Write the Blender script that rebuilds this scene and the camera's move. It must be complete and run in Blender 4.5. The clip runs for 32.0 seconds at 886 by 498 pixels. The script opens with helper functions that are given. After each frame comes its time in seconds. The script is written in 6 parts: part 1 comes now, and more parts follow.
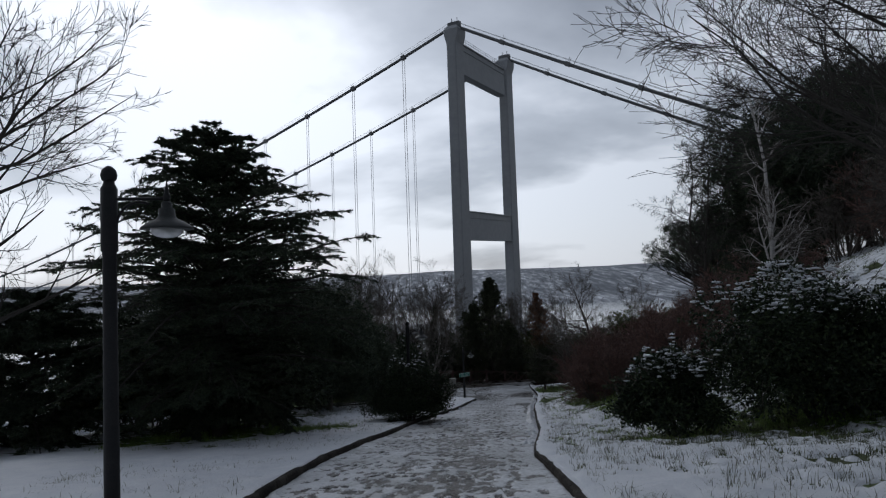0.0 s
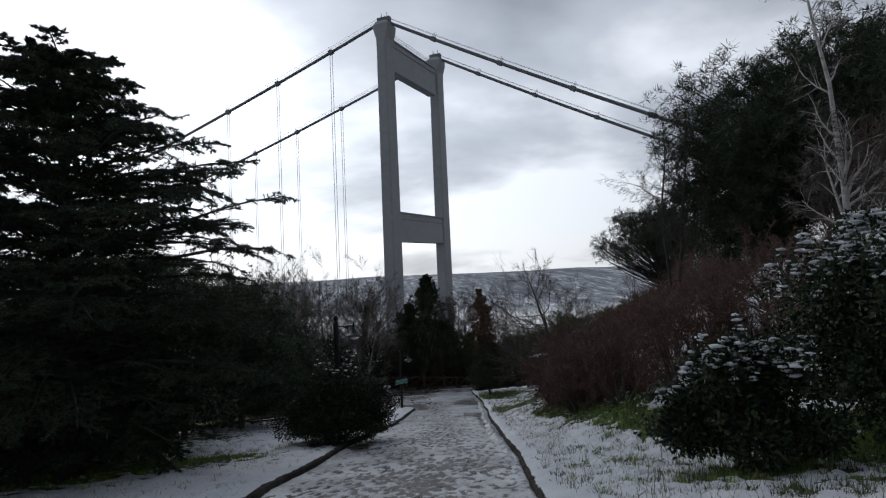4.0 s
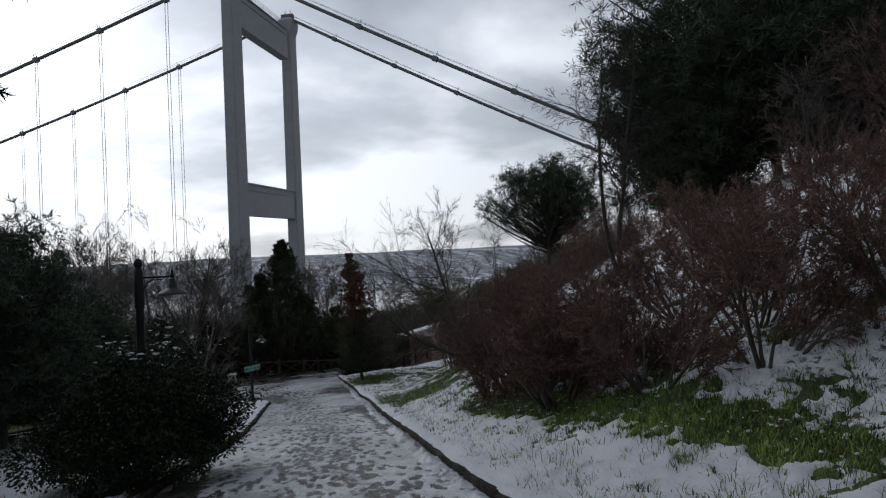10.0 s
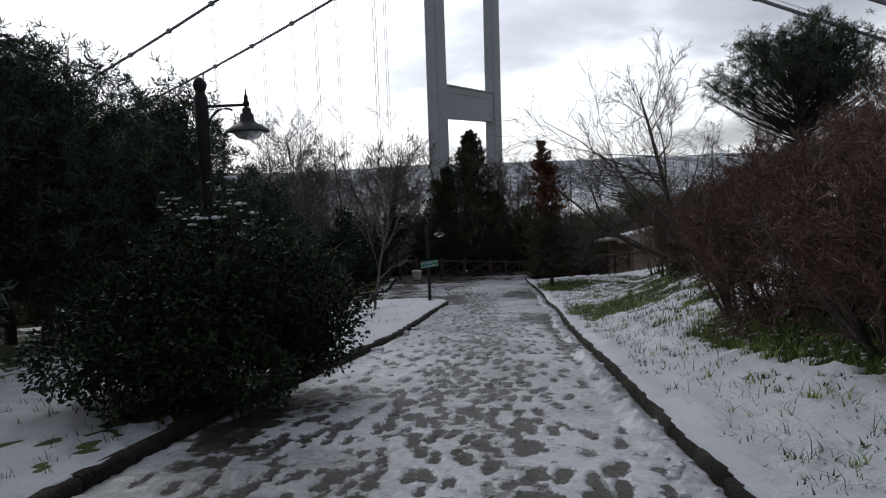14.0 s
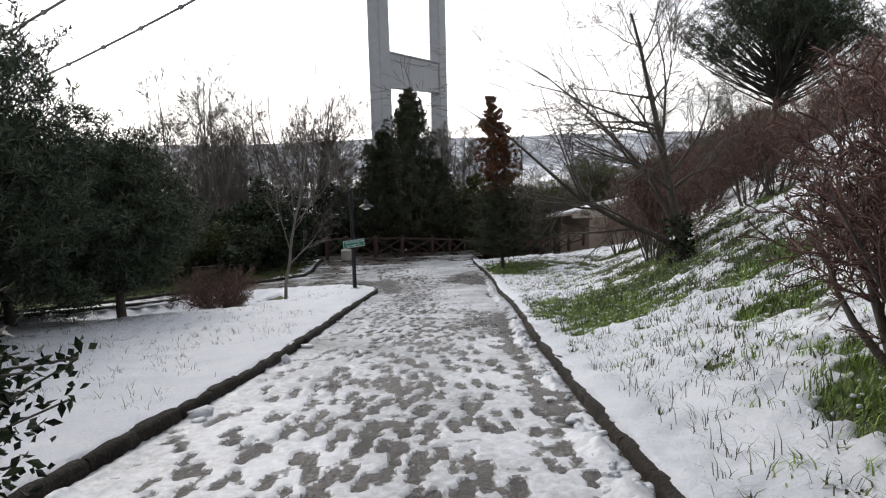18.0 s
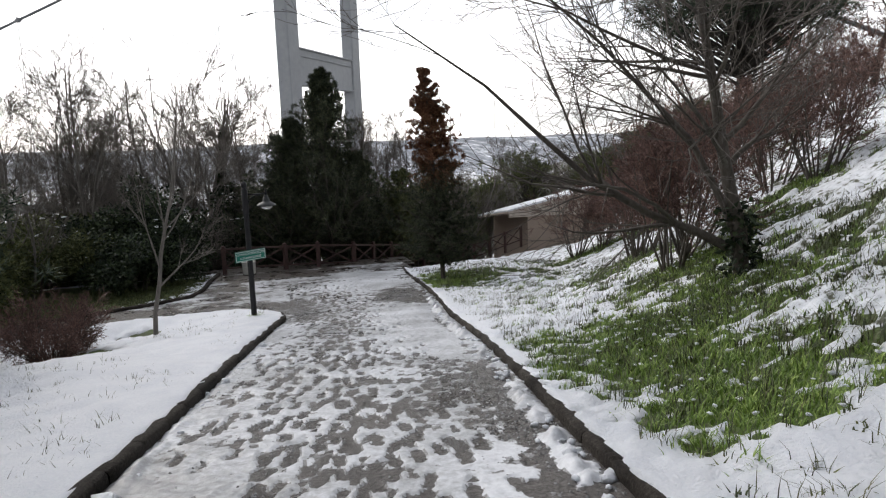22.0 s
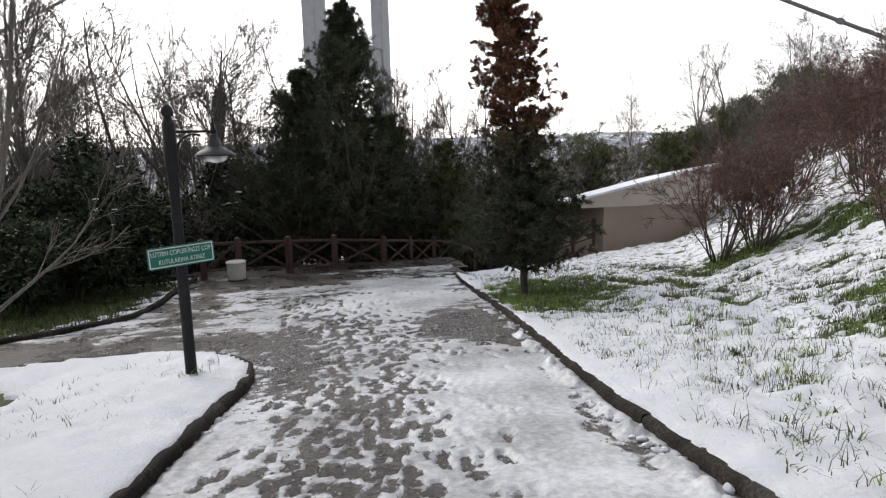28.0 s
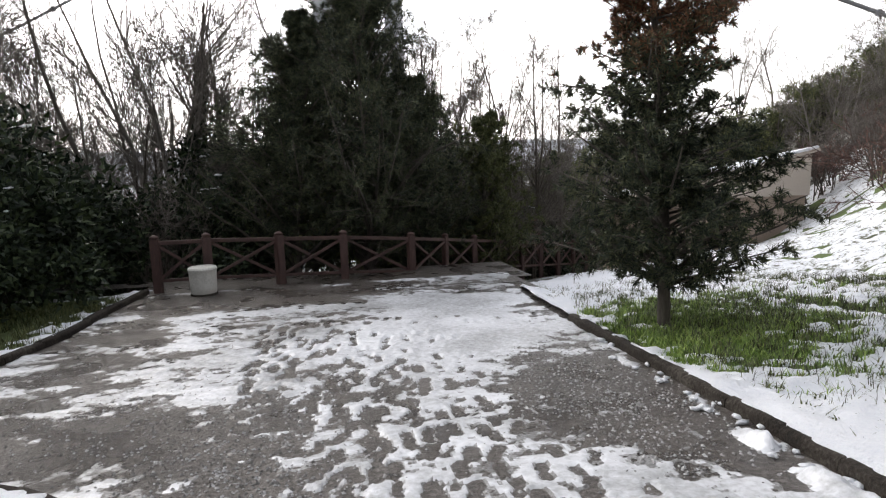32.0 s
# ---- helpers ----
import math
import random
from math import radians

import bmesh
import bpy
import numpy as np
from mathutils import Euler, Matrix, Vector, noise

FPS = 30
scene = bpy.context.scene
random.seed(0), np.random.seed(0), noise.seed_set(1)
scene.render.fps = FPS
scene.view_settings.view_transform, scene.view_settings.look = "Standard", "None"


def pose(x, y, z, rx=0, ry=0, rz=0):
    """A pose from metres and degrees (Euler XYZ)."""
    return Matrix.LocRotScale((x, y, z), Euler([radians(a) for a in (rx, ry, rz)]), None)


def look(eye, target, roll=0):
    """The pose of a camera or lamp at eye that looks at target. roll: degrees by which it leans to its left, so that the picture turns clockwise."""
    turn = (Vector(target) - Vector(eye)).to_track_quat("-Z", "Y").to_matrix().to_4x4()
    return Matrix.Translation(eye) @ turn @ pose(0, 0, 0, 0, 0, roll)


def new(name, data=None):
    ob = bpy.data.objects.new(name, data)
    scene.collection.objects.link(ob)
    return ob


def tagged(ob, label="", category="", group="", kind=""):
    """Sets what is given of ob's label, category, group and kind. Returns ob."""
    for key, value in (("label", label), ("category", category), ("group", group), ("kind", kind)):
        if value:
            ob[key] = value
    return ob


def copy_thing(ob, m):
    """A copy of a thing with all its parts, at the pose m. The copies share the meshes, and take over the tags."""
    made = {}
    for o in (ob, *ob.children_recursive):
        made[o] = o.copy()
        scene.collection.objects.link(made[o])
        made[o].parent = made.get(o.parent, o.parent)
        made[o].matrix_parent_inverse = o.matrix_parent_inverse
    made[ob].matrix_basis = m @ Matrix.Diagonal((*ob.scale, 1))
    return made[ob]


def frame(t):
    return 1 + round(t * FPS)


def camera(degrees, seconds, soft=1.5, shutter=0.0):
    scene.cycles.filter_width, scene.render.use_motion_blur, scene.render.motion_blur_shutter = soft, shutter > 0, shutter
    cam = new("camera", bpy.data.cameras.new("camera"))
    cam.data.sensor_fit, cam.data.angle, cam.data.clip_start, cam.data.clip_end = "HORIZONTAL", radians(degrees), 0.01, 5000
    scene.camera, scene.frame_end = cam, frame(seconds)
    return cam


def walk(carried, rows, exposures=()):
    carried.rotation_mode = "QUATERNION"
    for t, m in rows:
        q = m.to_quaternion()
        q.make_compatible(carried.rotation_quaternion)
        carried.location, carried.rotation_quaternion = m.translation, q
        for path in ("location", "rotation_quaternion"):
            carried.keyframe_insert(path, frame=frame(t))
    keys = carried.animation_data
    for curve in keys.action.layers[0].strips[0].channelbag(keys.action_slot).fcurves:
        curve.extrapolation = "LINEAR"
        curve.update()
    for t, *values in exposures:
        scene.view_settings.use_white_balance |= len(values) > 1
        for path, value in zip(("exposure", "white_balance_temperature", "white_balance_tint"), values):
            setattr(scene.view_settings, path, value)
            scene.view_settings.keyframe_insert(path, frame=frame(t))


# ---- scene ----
cam = camera(70.4, 32.0, soft=1.2)
METRES, EYE, TILT, LEAN, TURN = 39.0, 1.54, 0.0, 0.0, 0.0
ROWS = [
    (0.0, 0.0, 0.0, 0.0, 0.09, 2.69, 2.01),
    (0.5, -0.0009, 0.0148, -0.0023, -2.61, 2.68, 2.05),
    (1.0, -0.0028, 0.0296, -0.0045, -4.66, 2.85, 2.0),
    (1.5, -0.0041, 0.0443, -0.0069, -5.08, 2.82, 2.24),
    (2.0, -0.0043, 0.0606, -0.0083, -5.25, 2.86, 2.24),
    (2.5, -0.0059, 0.0767, -0.0099, -5.5, 2.78, 2.25),
    (4.5, -0.0079, 0.1375, -0.0203, -6.46, 2.99, 2.51),
    (5.0, -0.0078, 0.1528, -0.0232, -4.91, 1.74, 2.69),
    (5.5, -0.0066, 0.1675, -0.0249, -3.37, 0.81, 2.36),
    (6.0, -0.0064, 0.1818, -0.0269, -6.02, 0.75, 2.36),
    (6.5, -0.0066, 0.1953, -0.029, -8.26, 0.8, 2.35),
    (7.0, -0.0082, 0.2105, -0.0311, -12.74, 0.83, 2.24),
    (7.5, -0.0089, 0.2258, -0.0328, -16.06, 0.74, 2.56),
    (8.0, -0.0095, 0.2412, -0.0341, -17.12, 0.62, 2.59),
    (8.5, -0.0089, 0.2571, -0.0365, -18.21, 0.56, 2.65),
    (9.0, -0.0082, 0.2712, -0.0387, -19.52, 0.55, 2.62),
    (9.5, -0.0074, 0.2855, -0.041, -19.81, 0.74, 2.42),
    (10.0, -0.0055, 0.2999, -0.0432, -19.84, 0.72, 2.46),
    (10.5, -0.0034, 0.3142, -0.0449, -19.66, 0.85, 2.45),
    (11.0, -0.0009, 0.3265, -0.0468, -19.38, 0.86, 2.55),
    (11.5, 0.0016, 0.3411, -0.0497, -18.72, 0.62, 2.5),
    (12.0, 0.0059, 0.3544, -0.0537, -9.12, -0.8, 2.51),
    (12.5, 0.0116, 0.3681, -0.0576, -4.11, -3.04, 2.18),
    (13.0, 0.0161, 0.3807, -0.0606, -2.63, -3.05, 1.96),
    (13.5, 0.021, 0.3928, -0.0642, -2.39, -4.86, 2.11),
    (15.5, 0.0307, 0.4434, -0.0691, 0.01, -9.45, 1.05),
    (16.0, 0.0346, 0.4586, -0.0715, -1.48, -9.46, 1.01),
    (16.5, 0.0377, 0.4756, -0.0743, -5.49, -9.52, 1.07),
    (17.0, 0.0402, 0.4916, -0.0767, -9.47, -9.47, 1.22),
    (17.5, 0.0408, 0.5081, -0.0788, -8.31, -9.43, 1.07),
    (18.0, 0.0425, 0.5235, -0.0813, -6.75, -9.32, 1.28),
    (18.5, 0.0433, 0.5405, -0.0826, -11.23, -9.33, 1.26),
    (19.0, 0.0432, 0.5555, -0.0841, -13.09, -9.39, 1.54),
    (19.5, 0.0445, 0.5709, -0.0858, -13.51, -9.47, 1.63),
    (20.0, 0.0449, 0.5853, -0.088, -13.83, -9.37, 1.72),
    (20.5, 0.0465, 0.6, -0.0908, -14.0, -9.34, 1.55),
    (21.0, 0.0466, 0.6149, -0.0933, -14.11, -9.28, 1.6),
    (21.5, 0.0488, 0.6299, -0.0955, -14.21, -9.27, 1.74),
    (22.0, 0.0494, 0.6453, -0.0974, -14.4, -9.23, 1.71),
    (22.5, 0.0514, 0.6596, -0.0999, -14.44, -9.28, 1.89),
    (23.0, 0.0528, 0.6755, -0.1019, -14.4, -9.39, 1.89),
    (23.5, 0.0536, 0.6914, -0.1041, -14.46, -9.45, 1.9),
    (24.0, 0.0544, 0.7072, -0.1068, -14.42, -9.54, 1.95),
    (24.5, 0.0545, 0.7223, -0.1099, -14.49, -9.49, 1.95),
    (26.5, 0.0628, 0.7883, -0.1209, -14.14, -9.28, 1.23),
    (27.0, 0.0631, 0.8039, -0.1229, -13.48, -9.24, 1.43),
    (27.5, 0.0652, 0.821, -0.1248, -11.91, -9.19, 1.41),
    (28.0, 0.0674, 0.8391, -0.1282, -11.86, -9.32, 1.44),
    (28.5, 0.0685, 0.8562, -0.1301, -11.75, -9.37, 1.35),
    (29.0, 0.0692, 0.8743, -0.1335, -11.43, -9.4, 1.51),
    (29.5, 0.0712, 0.8947, -0.1377, -11.22, -9.39, 1.27),
    (30.0, 0.0696, 0.9117, -0.1403, -11.48, -9.04, 1.25),
    (30.5, 0.07, 0.9277, -0.1434, -11.37, -8.93, 1.44),
    (31.0, 0.07, 0.945, -0.1462, -11.34, -8.94, 1.33),
    (31.5, 0.0708, 0.9616, -0.149, -10.87, -8.97, 1.51),
    (32.0, 0.0726, 0.9789, -0.152, -10.84, -8.88, 1.48),
]
EXPOSURES = [(0.0, -0.75, 6000, 10), (1.0, -0.75, 6000, 10), (2.5, -0.5, 6100, 10), (4.5, -0.35, 6200, 10), (13.5, -0.30, 6250, 10), (14.6, 0.6, 6600, 11), (15.5, 1.05, 6750, 11), (24.5, 1.05, 6800, 11), (27.5, 1.22, 6850, 12), (30.0, 1.28, 6850, 12), (31.0, 1.4, 6850, 12), (32.0, 1.58, 6900, 12)]
walk(cam, [(t, pose(0, 0, EYE, TILT, LEAN, TURN) @ pose(METRES * x, METRES * y, METRES * z, 90 + pitch, roll, yaw)) for t, x, y, z, yaw, pitch, roll in ROWS], EXPOSURES)

# ---- sky and sun ----
SUN_AZ, SUN_EL = -24.0, 34.0          # degrees: left of straight ahead, above the horizon
sun_dir = Vector((math.sin(radians(SUN_AZ)) * math.cos(radians(SUN_EL)), math.cos(radians(SUN_AZ)) * math.cos(radians(SUN_EL)), math.sin(radians(SUN_EL))))
world = bpy.data.worlds.new("world")
scene.world = world
world.use_nodes = True
wt = world.node_tree
wt.nodes.clear()


def wnode(kind, **values):
    n = wt.nodes.new(kind)
    for k, v in values.items():
        n.inputs[k].default_value = v
    return n


sky = wt.nodes.new("ShaderNodeTexSky")
sky.sky_type, sky.sun_disc = "NISHITA", False
sky.sun_elevation, sky.sun_rotation = radians(SUN_EL), radians(SUN_AZ)
w_coord = wt.nodes.new("ShaderNodeTexCoord")
w_sep = wt.nodes.new("ShaderNodeSeparateXYZ")
wt.links.new(w_coord.outputs["Generated"], w_sep.inputs[0])


def wmath(op, a, b=0.0, clamp=False):
    n = wt.nodes.new("ShaderNodeMath")
    n.operation, n.use_clamp = op, clamp
    for i, v in enumerate((a, b)):
        if isinstance(v, (int, float)):
            n.inputs[i].default_value = v
        else:
            wt.links.new(v, n.inputs[i])
    return n.outputs[0]


w_height = wmath("ADD", wmath("MAXIMUM", w_sep.outputs[2], 0.0), 0.22)
w_flat = wt.nodes.new("ShaderNodeCombineXYZ")
wt.links.new(wmath("DIVIDE", w_sep.outputs[0], w_height), w_flat.inputs[0])
wt.links.new(wmath("DIVIDE", w_sep.outputs[1], w_height), w_flat.inputs[1])
w_map = wt.nodes.new("ShaderNodeMapping")
w_map.inputs["Location"].default_value = (3.35, 0.2, 0.0)
w_map.inputs["Scale"].default_value = (0.75, 0.75, 1.0)
wt.links.new(w_flat.outputs[0], w_map.inputs[0])
w_noise = wnode("ShaderNodeTexNoise", Scale=1.0, Detail=6.0, Roughness=0.5, Distortion=0.15)
wt.links.new(w_map.outputs[0], w_noise.inputs["Vector"])
w_dot = wt.nodes.new("ShaderNodeVectorMath")
w_dot.operation = "DOT_PRODUCT"
wt.links.new(w_coord.outputs["Generated"], w_dot.inputs[0])
w_dot.inputs[1].default_value = sun_dir
# thin bright cloud round the hidden sun, thicker and darker away from it
w_glow = wmath("POWER", wmath("MAXIMUM", w_dot.outputs["Value"], 0.0), 1.6)
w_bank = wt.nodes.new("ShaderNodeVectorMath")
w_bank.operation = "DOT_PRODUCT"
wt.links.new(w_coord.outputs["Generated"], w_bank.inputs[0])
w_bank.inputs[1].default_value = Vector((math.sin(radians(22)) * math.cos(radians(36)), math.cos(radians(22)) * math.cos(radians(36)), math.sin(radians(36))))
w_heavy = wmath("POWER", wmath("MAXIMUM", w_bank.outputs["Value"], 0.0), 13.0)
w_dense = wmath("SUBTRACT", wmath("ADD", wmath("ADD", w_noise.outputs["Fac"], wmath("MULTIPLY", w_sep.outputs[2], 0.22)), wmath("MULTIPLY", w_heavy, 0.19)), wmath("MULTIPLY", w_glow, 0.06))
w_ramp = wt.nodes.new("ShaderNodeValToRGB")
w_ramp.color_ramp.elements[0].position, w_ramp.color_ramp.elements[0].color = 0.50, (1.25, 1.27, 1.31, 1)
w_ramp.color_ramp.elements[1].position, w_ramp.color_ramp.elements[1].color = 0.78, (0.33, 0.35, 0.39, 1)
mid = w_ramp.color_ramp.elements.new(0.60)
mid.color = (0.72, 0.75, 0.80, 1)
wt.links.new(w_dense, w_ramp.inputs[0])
w_bright = wt.nodes.new("ShaderNodeVectorMath")
w_bright.operation = "SCALE"
wt.links.new(w_ramp.outputs[0], w_bright.inputs[0])
wt.links.new(wmath("ADD", wmath("MULTIPLY", w_glow, 1.12), 0.37), w_bright.inputs["Scale"])
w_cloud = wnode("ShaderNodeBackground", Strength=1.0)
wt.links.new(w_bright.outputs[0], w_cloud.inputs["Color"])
w_clear = wnode("ShaderNodeBackground", Strength=0.12)
wt.links.new(sky.outputs[0], w_clear.inputs["Color"])
w_mix = wnode("ShaderNodeMixShader", Fac=0.88)
wt.links.new(w_clear.outputs[0], w_mix.inputs[1])
wt.links.new(w_cloud.outputs[0], w_mix.inputs[2])
w_out = wt.nodes.new("ShaderNodeOutputWorld")
wt.links.new(w_mix.outputs[0], w_out.inputs[0])

sun = new("sun", bpy.data.lights.new("sun", "SUN"))
sun.data.energy, sun.data.angle, sun.data.color = 0.35, radians(14), (1.0, 0.96, 0.9)
sun.matrix_world = look(tuple(sun_dir * 100), (0, 0, 0))

# ---- materials ----
def material(name, rough=0.8, metal=0.0):
    m = bpy.data.materials.new(name)
    m.use_nodes = True
    b = m.node_tree.nodes["Principled BSDF"]
    b.inputs["Roughness"].default_value, b.inputs["Metallic"].default_value = rough, metal
    return m, m.node_tree, b


def noise_tex(nt, scale, detail=6.0, rough=0.6, coord="Object", stretch=None, distortion=0.0):
    c = nt.nodes.new("ShaderNodeTexCoord")
    n = nt.nodes.new("ShaderNodeTexNoise")
    n.inputs["Scale"].default_value, n.inputs["Detail"].default_value = scale, detail
    n.inputs["Roughness"].default_value, n.inputs["Distortion"].default_value = rough, distortion
    if stretch:
        mp = nt.nodes.new("ShaderNodeMapping")
        mp.inputs["Scale"].default_value = stretch
        nt.links.new(c.outputs[coord], mp.inputs[0])
        nt.links.new(mp.outputs[0], n.inputs["Vector"])
    else:
        nt.links.new(c.outputs[coord], n.inputs["Vector"])
    return n.outputs["Fac"]


def ramp(nt, fac, stops):
    r = nt.nodes.new("ShaderNodeValToRGB")
    e = r.color_ramp.elements
    e[0].position, e[1].position = stops[0][0], stops[-1][0]
    e[0].color, e[1].color = (*stops[0][1], 1), (*stops[-1][1], 1)
    for p, col in stops[1:-1]:
        e.new(p).color = (*col, 1)
    nt.links.new(fac, r.inputs[0])
    return r.outputs[0]


def bump(nt, b, height, strength, distance):
    n = nt.nodes.new("ShaderNodeBump")
    n.inputs["Strength"].default_value, n.inputs["Distance"].default_value = strength, distance
    nt.links.new(height, n.inputs["Height"])
    nt.links.new(n.outputs[0], b.inputs["Normal"])


def two_scale(name, stops, big, small, rough=0.8, metal=0.0, bumps=0.3, dist=0.01, coord="Object", stretch=None, island=0.0, amount=0.5, rough_range=None):
    """A surface with colour at two scales of noise, and relief from the finer one."""
    m, nt, b = material(name, rough, metal)
    n1, n2 = noise_tex(nt, big, 5, 0.55, coord, stretch), noise_tex(nt, small, 8, 0.65, coord, stretch)
    mixed = nt.nodes.new("ShaderNodeMix")
    mixed.inputs[0].default_value = amount
    nt.links.new(n1, mixed.inputs[2])
    nt.links.new(n2, mixed.inputs[3])
    fac = mixed.outputs[0]
    if island:
        g = nt.nodes.new("ShaderNodeNewGeometry")
        add = nt.nodes.new("ShaderNodeMath")
        add.operation = "MULTIPLY_ADD"
        nt.links.new(g.outputs["Random Per Island"], add.inputs[0])
        add.inputs[1].default_value, add.inputs[2].default_value = island, -island / 2
        s = nt.nodes.new("ShaderNodeMath")
        s.operation = "ADD"
        nt.links.new(fac, s.inputs[0])
        nt.links.new(add.outputs[0], s.inputs[1])
        fac = s.outputs[0]
    nt.links.new(ramp(nt, fac, stops), b.inputs["Base Color"])
    if rough_range:
        mr = nt.nodes.new("ShaderNodeMapRange")
        mr.inputs["From Min"].default_value, mr.inputs["From Max"].default_value = 0.3, 0.7
        mr.inputs["To Min"].default_value, mr.inputs["To Max"].default_value = rough_range
        nt.links.new(n1, mr.inputs[0])
        nt.links.new(mr.outputs[0], b.inputs["Roughness"])
    if bumps:
        bump(nt, b, n2, bumps, dist)
    return m


SNOW = two_scale("snow", [(0.3, (0.66, 0.69, 0.75)), (0.5, (0.78, 0.80, 0.84)), (0.7, (0.87, 0.88, 0.91))], 2.2, 30, 0.55, bumps=0.85, dist=0.05)
SLUSH = two_scale("trodden_snow", [(0.36, (0.24, 0.24, 0.245)), (0.45, (0.40, 0.41, 0.42)), (0.54, (0.58, 0.59, 0.615)), (0.66, (0.74, 0.755, 0.78))], 0.8, 16, 0.38, bumps=0.6, dist=0.015, amount=0.45)
THIN = two_scale("thin_grey_slush", [(0.36, (0.07, 0.066, 0.062)), (0.46, (0.15, 0.147, 0.143)), (0.54, (0.26, 0.26, 0.26)), (0.64, (0.46, 0.47, 0.48))], 1.6, 42, 0.3, bumps=0.9, dist=0.012, amount=0.62)
ASPHALT = two_scale("wet_asphalt", [(0.4, (0.0213, 0.0158, 0.0126)), (0.48, (0.048, 0.039, 0.0325)), (0.53, (0.076, 0.065, 0.056)), (0.58, (0.115, 0.102, 0.092)), (0.66, (0.20, 0.185, 0.172))], 1.3, 28, 0.4, bumps=1.0, dist=0.03, amount=0.7, rough_range=(0.1, 0.55))
SOIL = two_scale("grassy_soil", [(0.34, (0.036, 0.0324, 0.018)), (0.5, (0.072, 0.0984, 0.0288)), (0.66, (0.12, 0.18, 0.0432))], 0.8, 30, 0.9, bumps=0.8, dist=0.03)
EARTH = two_scale("wooded_earth", [(0.35, (0.022, 0.018, 0.014)), (0.5, (0.05, 0.042, 0.03)), (0.54, (0.12, 0.11, 0.09)), (0.6, (0.6, 0.62, 0.64))], 0.25, 3.0, 0.9, bumps=0.5, dist=0.1)
KERB = two_scale("wet_kerb_concrete", [(0.4, (0.0109, 0.0089, 0.007)), (0.48, (0.0273, 0.022, 0.0176)), (0.54, (0.0421, 0.0355, 0.029)), (0.62, (0.0842, 0.0748, 0.0638))], 1.6, 34, 0.85, bumps=1.0, dist=0.03)
KERB.node_tree.nodes["Principled BSDF"].inputs["Specular IOR Level"].default_value = 0.2
PATCHY = two_scale("snow_with_grass_showing", [(0.36, (0.05, 0.052, 0.03)), (0.43, (0.12, 0.125, 0.08)), (0.47, (0.66, 0.68, 0.71)), (0.6, (0.84, 0.86, 0.89))], 3.2, 9, 0.6, bumps=0.8, dist=0.05, amount=0.6)
BARK = two_scale("dark_bark", [(0.3, (0.0286, 0.0234, 0.0195)), (0.5, (0.078, 0.065, 0.0546)), (0.7, (0.143, 0.13, 0.1105))], 3, 30, 0.9, bumps=0.8, dist=0.02, stretch=(0.9, 0.9, 0.325))
DARKBARK = two_scale("blackish_bark", [(0.3, (0.0182, 0.0156, 0.013)), (0.5, (0.039, 0.0338, 0.0286)), (0.7, (0.0715, 0.0624, 0.052))], 3, 30, 0.9, bumps=0.8, dist=0.02, stretch=(1, 1, 0.25))
GREYBARK = two_scale("grey_bark", [(0.3, (0.07, 0.062, 0.055)), (0.5, (0.14, 0.125, 0.11)), (0.7, (0.22, 0.2, 0.18))], 3, 35, 0.85, bumps=0.6, dist=0.015, stretch=(1, 1, 0.3))
BIRCH = two_scale("birch_bark", [(0.36, (0.072, 0.06, 0.054)), (0.45, (0.33, 0.31, 0.29)), (0.65, (0.56, 0.54, 0.52))], 2.0, 9, 0.7, bumps=0.4, dist=0.01, stretch=(0.6, 0.6, 3.0))
TWIG = two_scale("red_brown_twigs", [(0.25, (0.042, 0.021, 0.018)), (0.5, (0.115, 0.058, 0.049)), (0.75, (0.22, 0.13, 0.10))], 1.2, 20, 0.75, bumps=0, island=0.5)
GREYTWIG = two_scale("grey_brown_twigs", [(0.25, (0.05, 0.042, 0.036)), (0.5, (0.105, 0.09, 0.078)), (0.75, (0.18, 0.155, 0.135))], 1.2, 20, 0.8, bumps=0, island=0.4)
NEEDLE = two_scale("dark_conifer_needles", [(0.25, (0.0134, 0.0218, 0.0151)), (0.5, (0.0373, 0.0523, 0.0333)), (0.75, (0.0847, 0.1016, 0.0574))], 0.9, 12, 0.55, bumps=0, island=0.45)
YOUNGPINE = two_scale("blue_green_pine_needles", [(0.25, (0.021, 0.032, 0.024)), (0.5, (0.055, 0.074, 0.05)), (0.75, (0.12, 0.14, 0.085))], 0.9, 12, 0.55, bumps=0, island=0.5)
DARKCYPRESS = two_scale("dark_cypress_foliage", [(0.25, (0.016, 0.022, 0.017)), (0.5, (0.045, 0.056, 0.036)), (0.75, (0.12, 0.13, 0.07))], 0.7, 9, 0.6, bumps=0, island=0.6)
RUST = two_scale("rust_tinged_foliage", [(0.25, (0.065, 0.028, 0.018)), (0.5, (0.15, 0.065, 0.038)), (0.75, (0.24, 0.13, 0.07))], 0.9, 12, 0.7, bumps=0, island=0.5)
LEAF = two_scale("dark_evergreen_leaves", [(0.25, (0.010, 0.0155, 0.0098)), (0.5, (0.022, 0.034, 0.019)), (0.75, (0.052, 0.07, 0.032))], 1.2, 15, 0.5, bumps=0, island=0.6)
OLIVE = two_scale("dull_olive_leaves", [(0.25, (0.0365, 0.0456, 0.0219)), (0.5, (0.0819, 0.0948, 0.0401)), (0.75, (0.164, 0.1732, 0.0729))], 1.0, 12, 0.6, bumps=0, island=0.5)
GRASS = two_scale("winter_grass", [(0.25, (0.075, 0.13, 0.02)), (0.5, (0.18, 0.29, 0.05)), (0.78, (0.36, 0.46, 0.12))], 0.8, 10, 0.55, bumps=0, island=0.5)
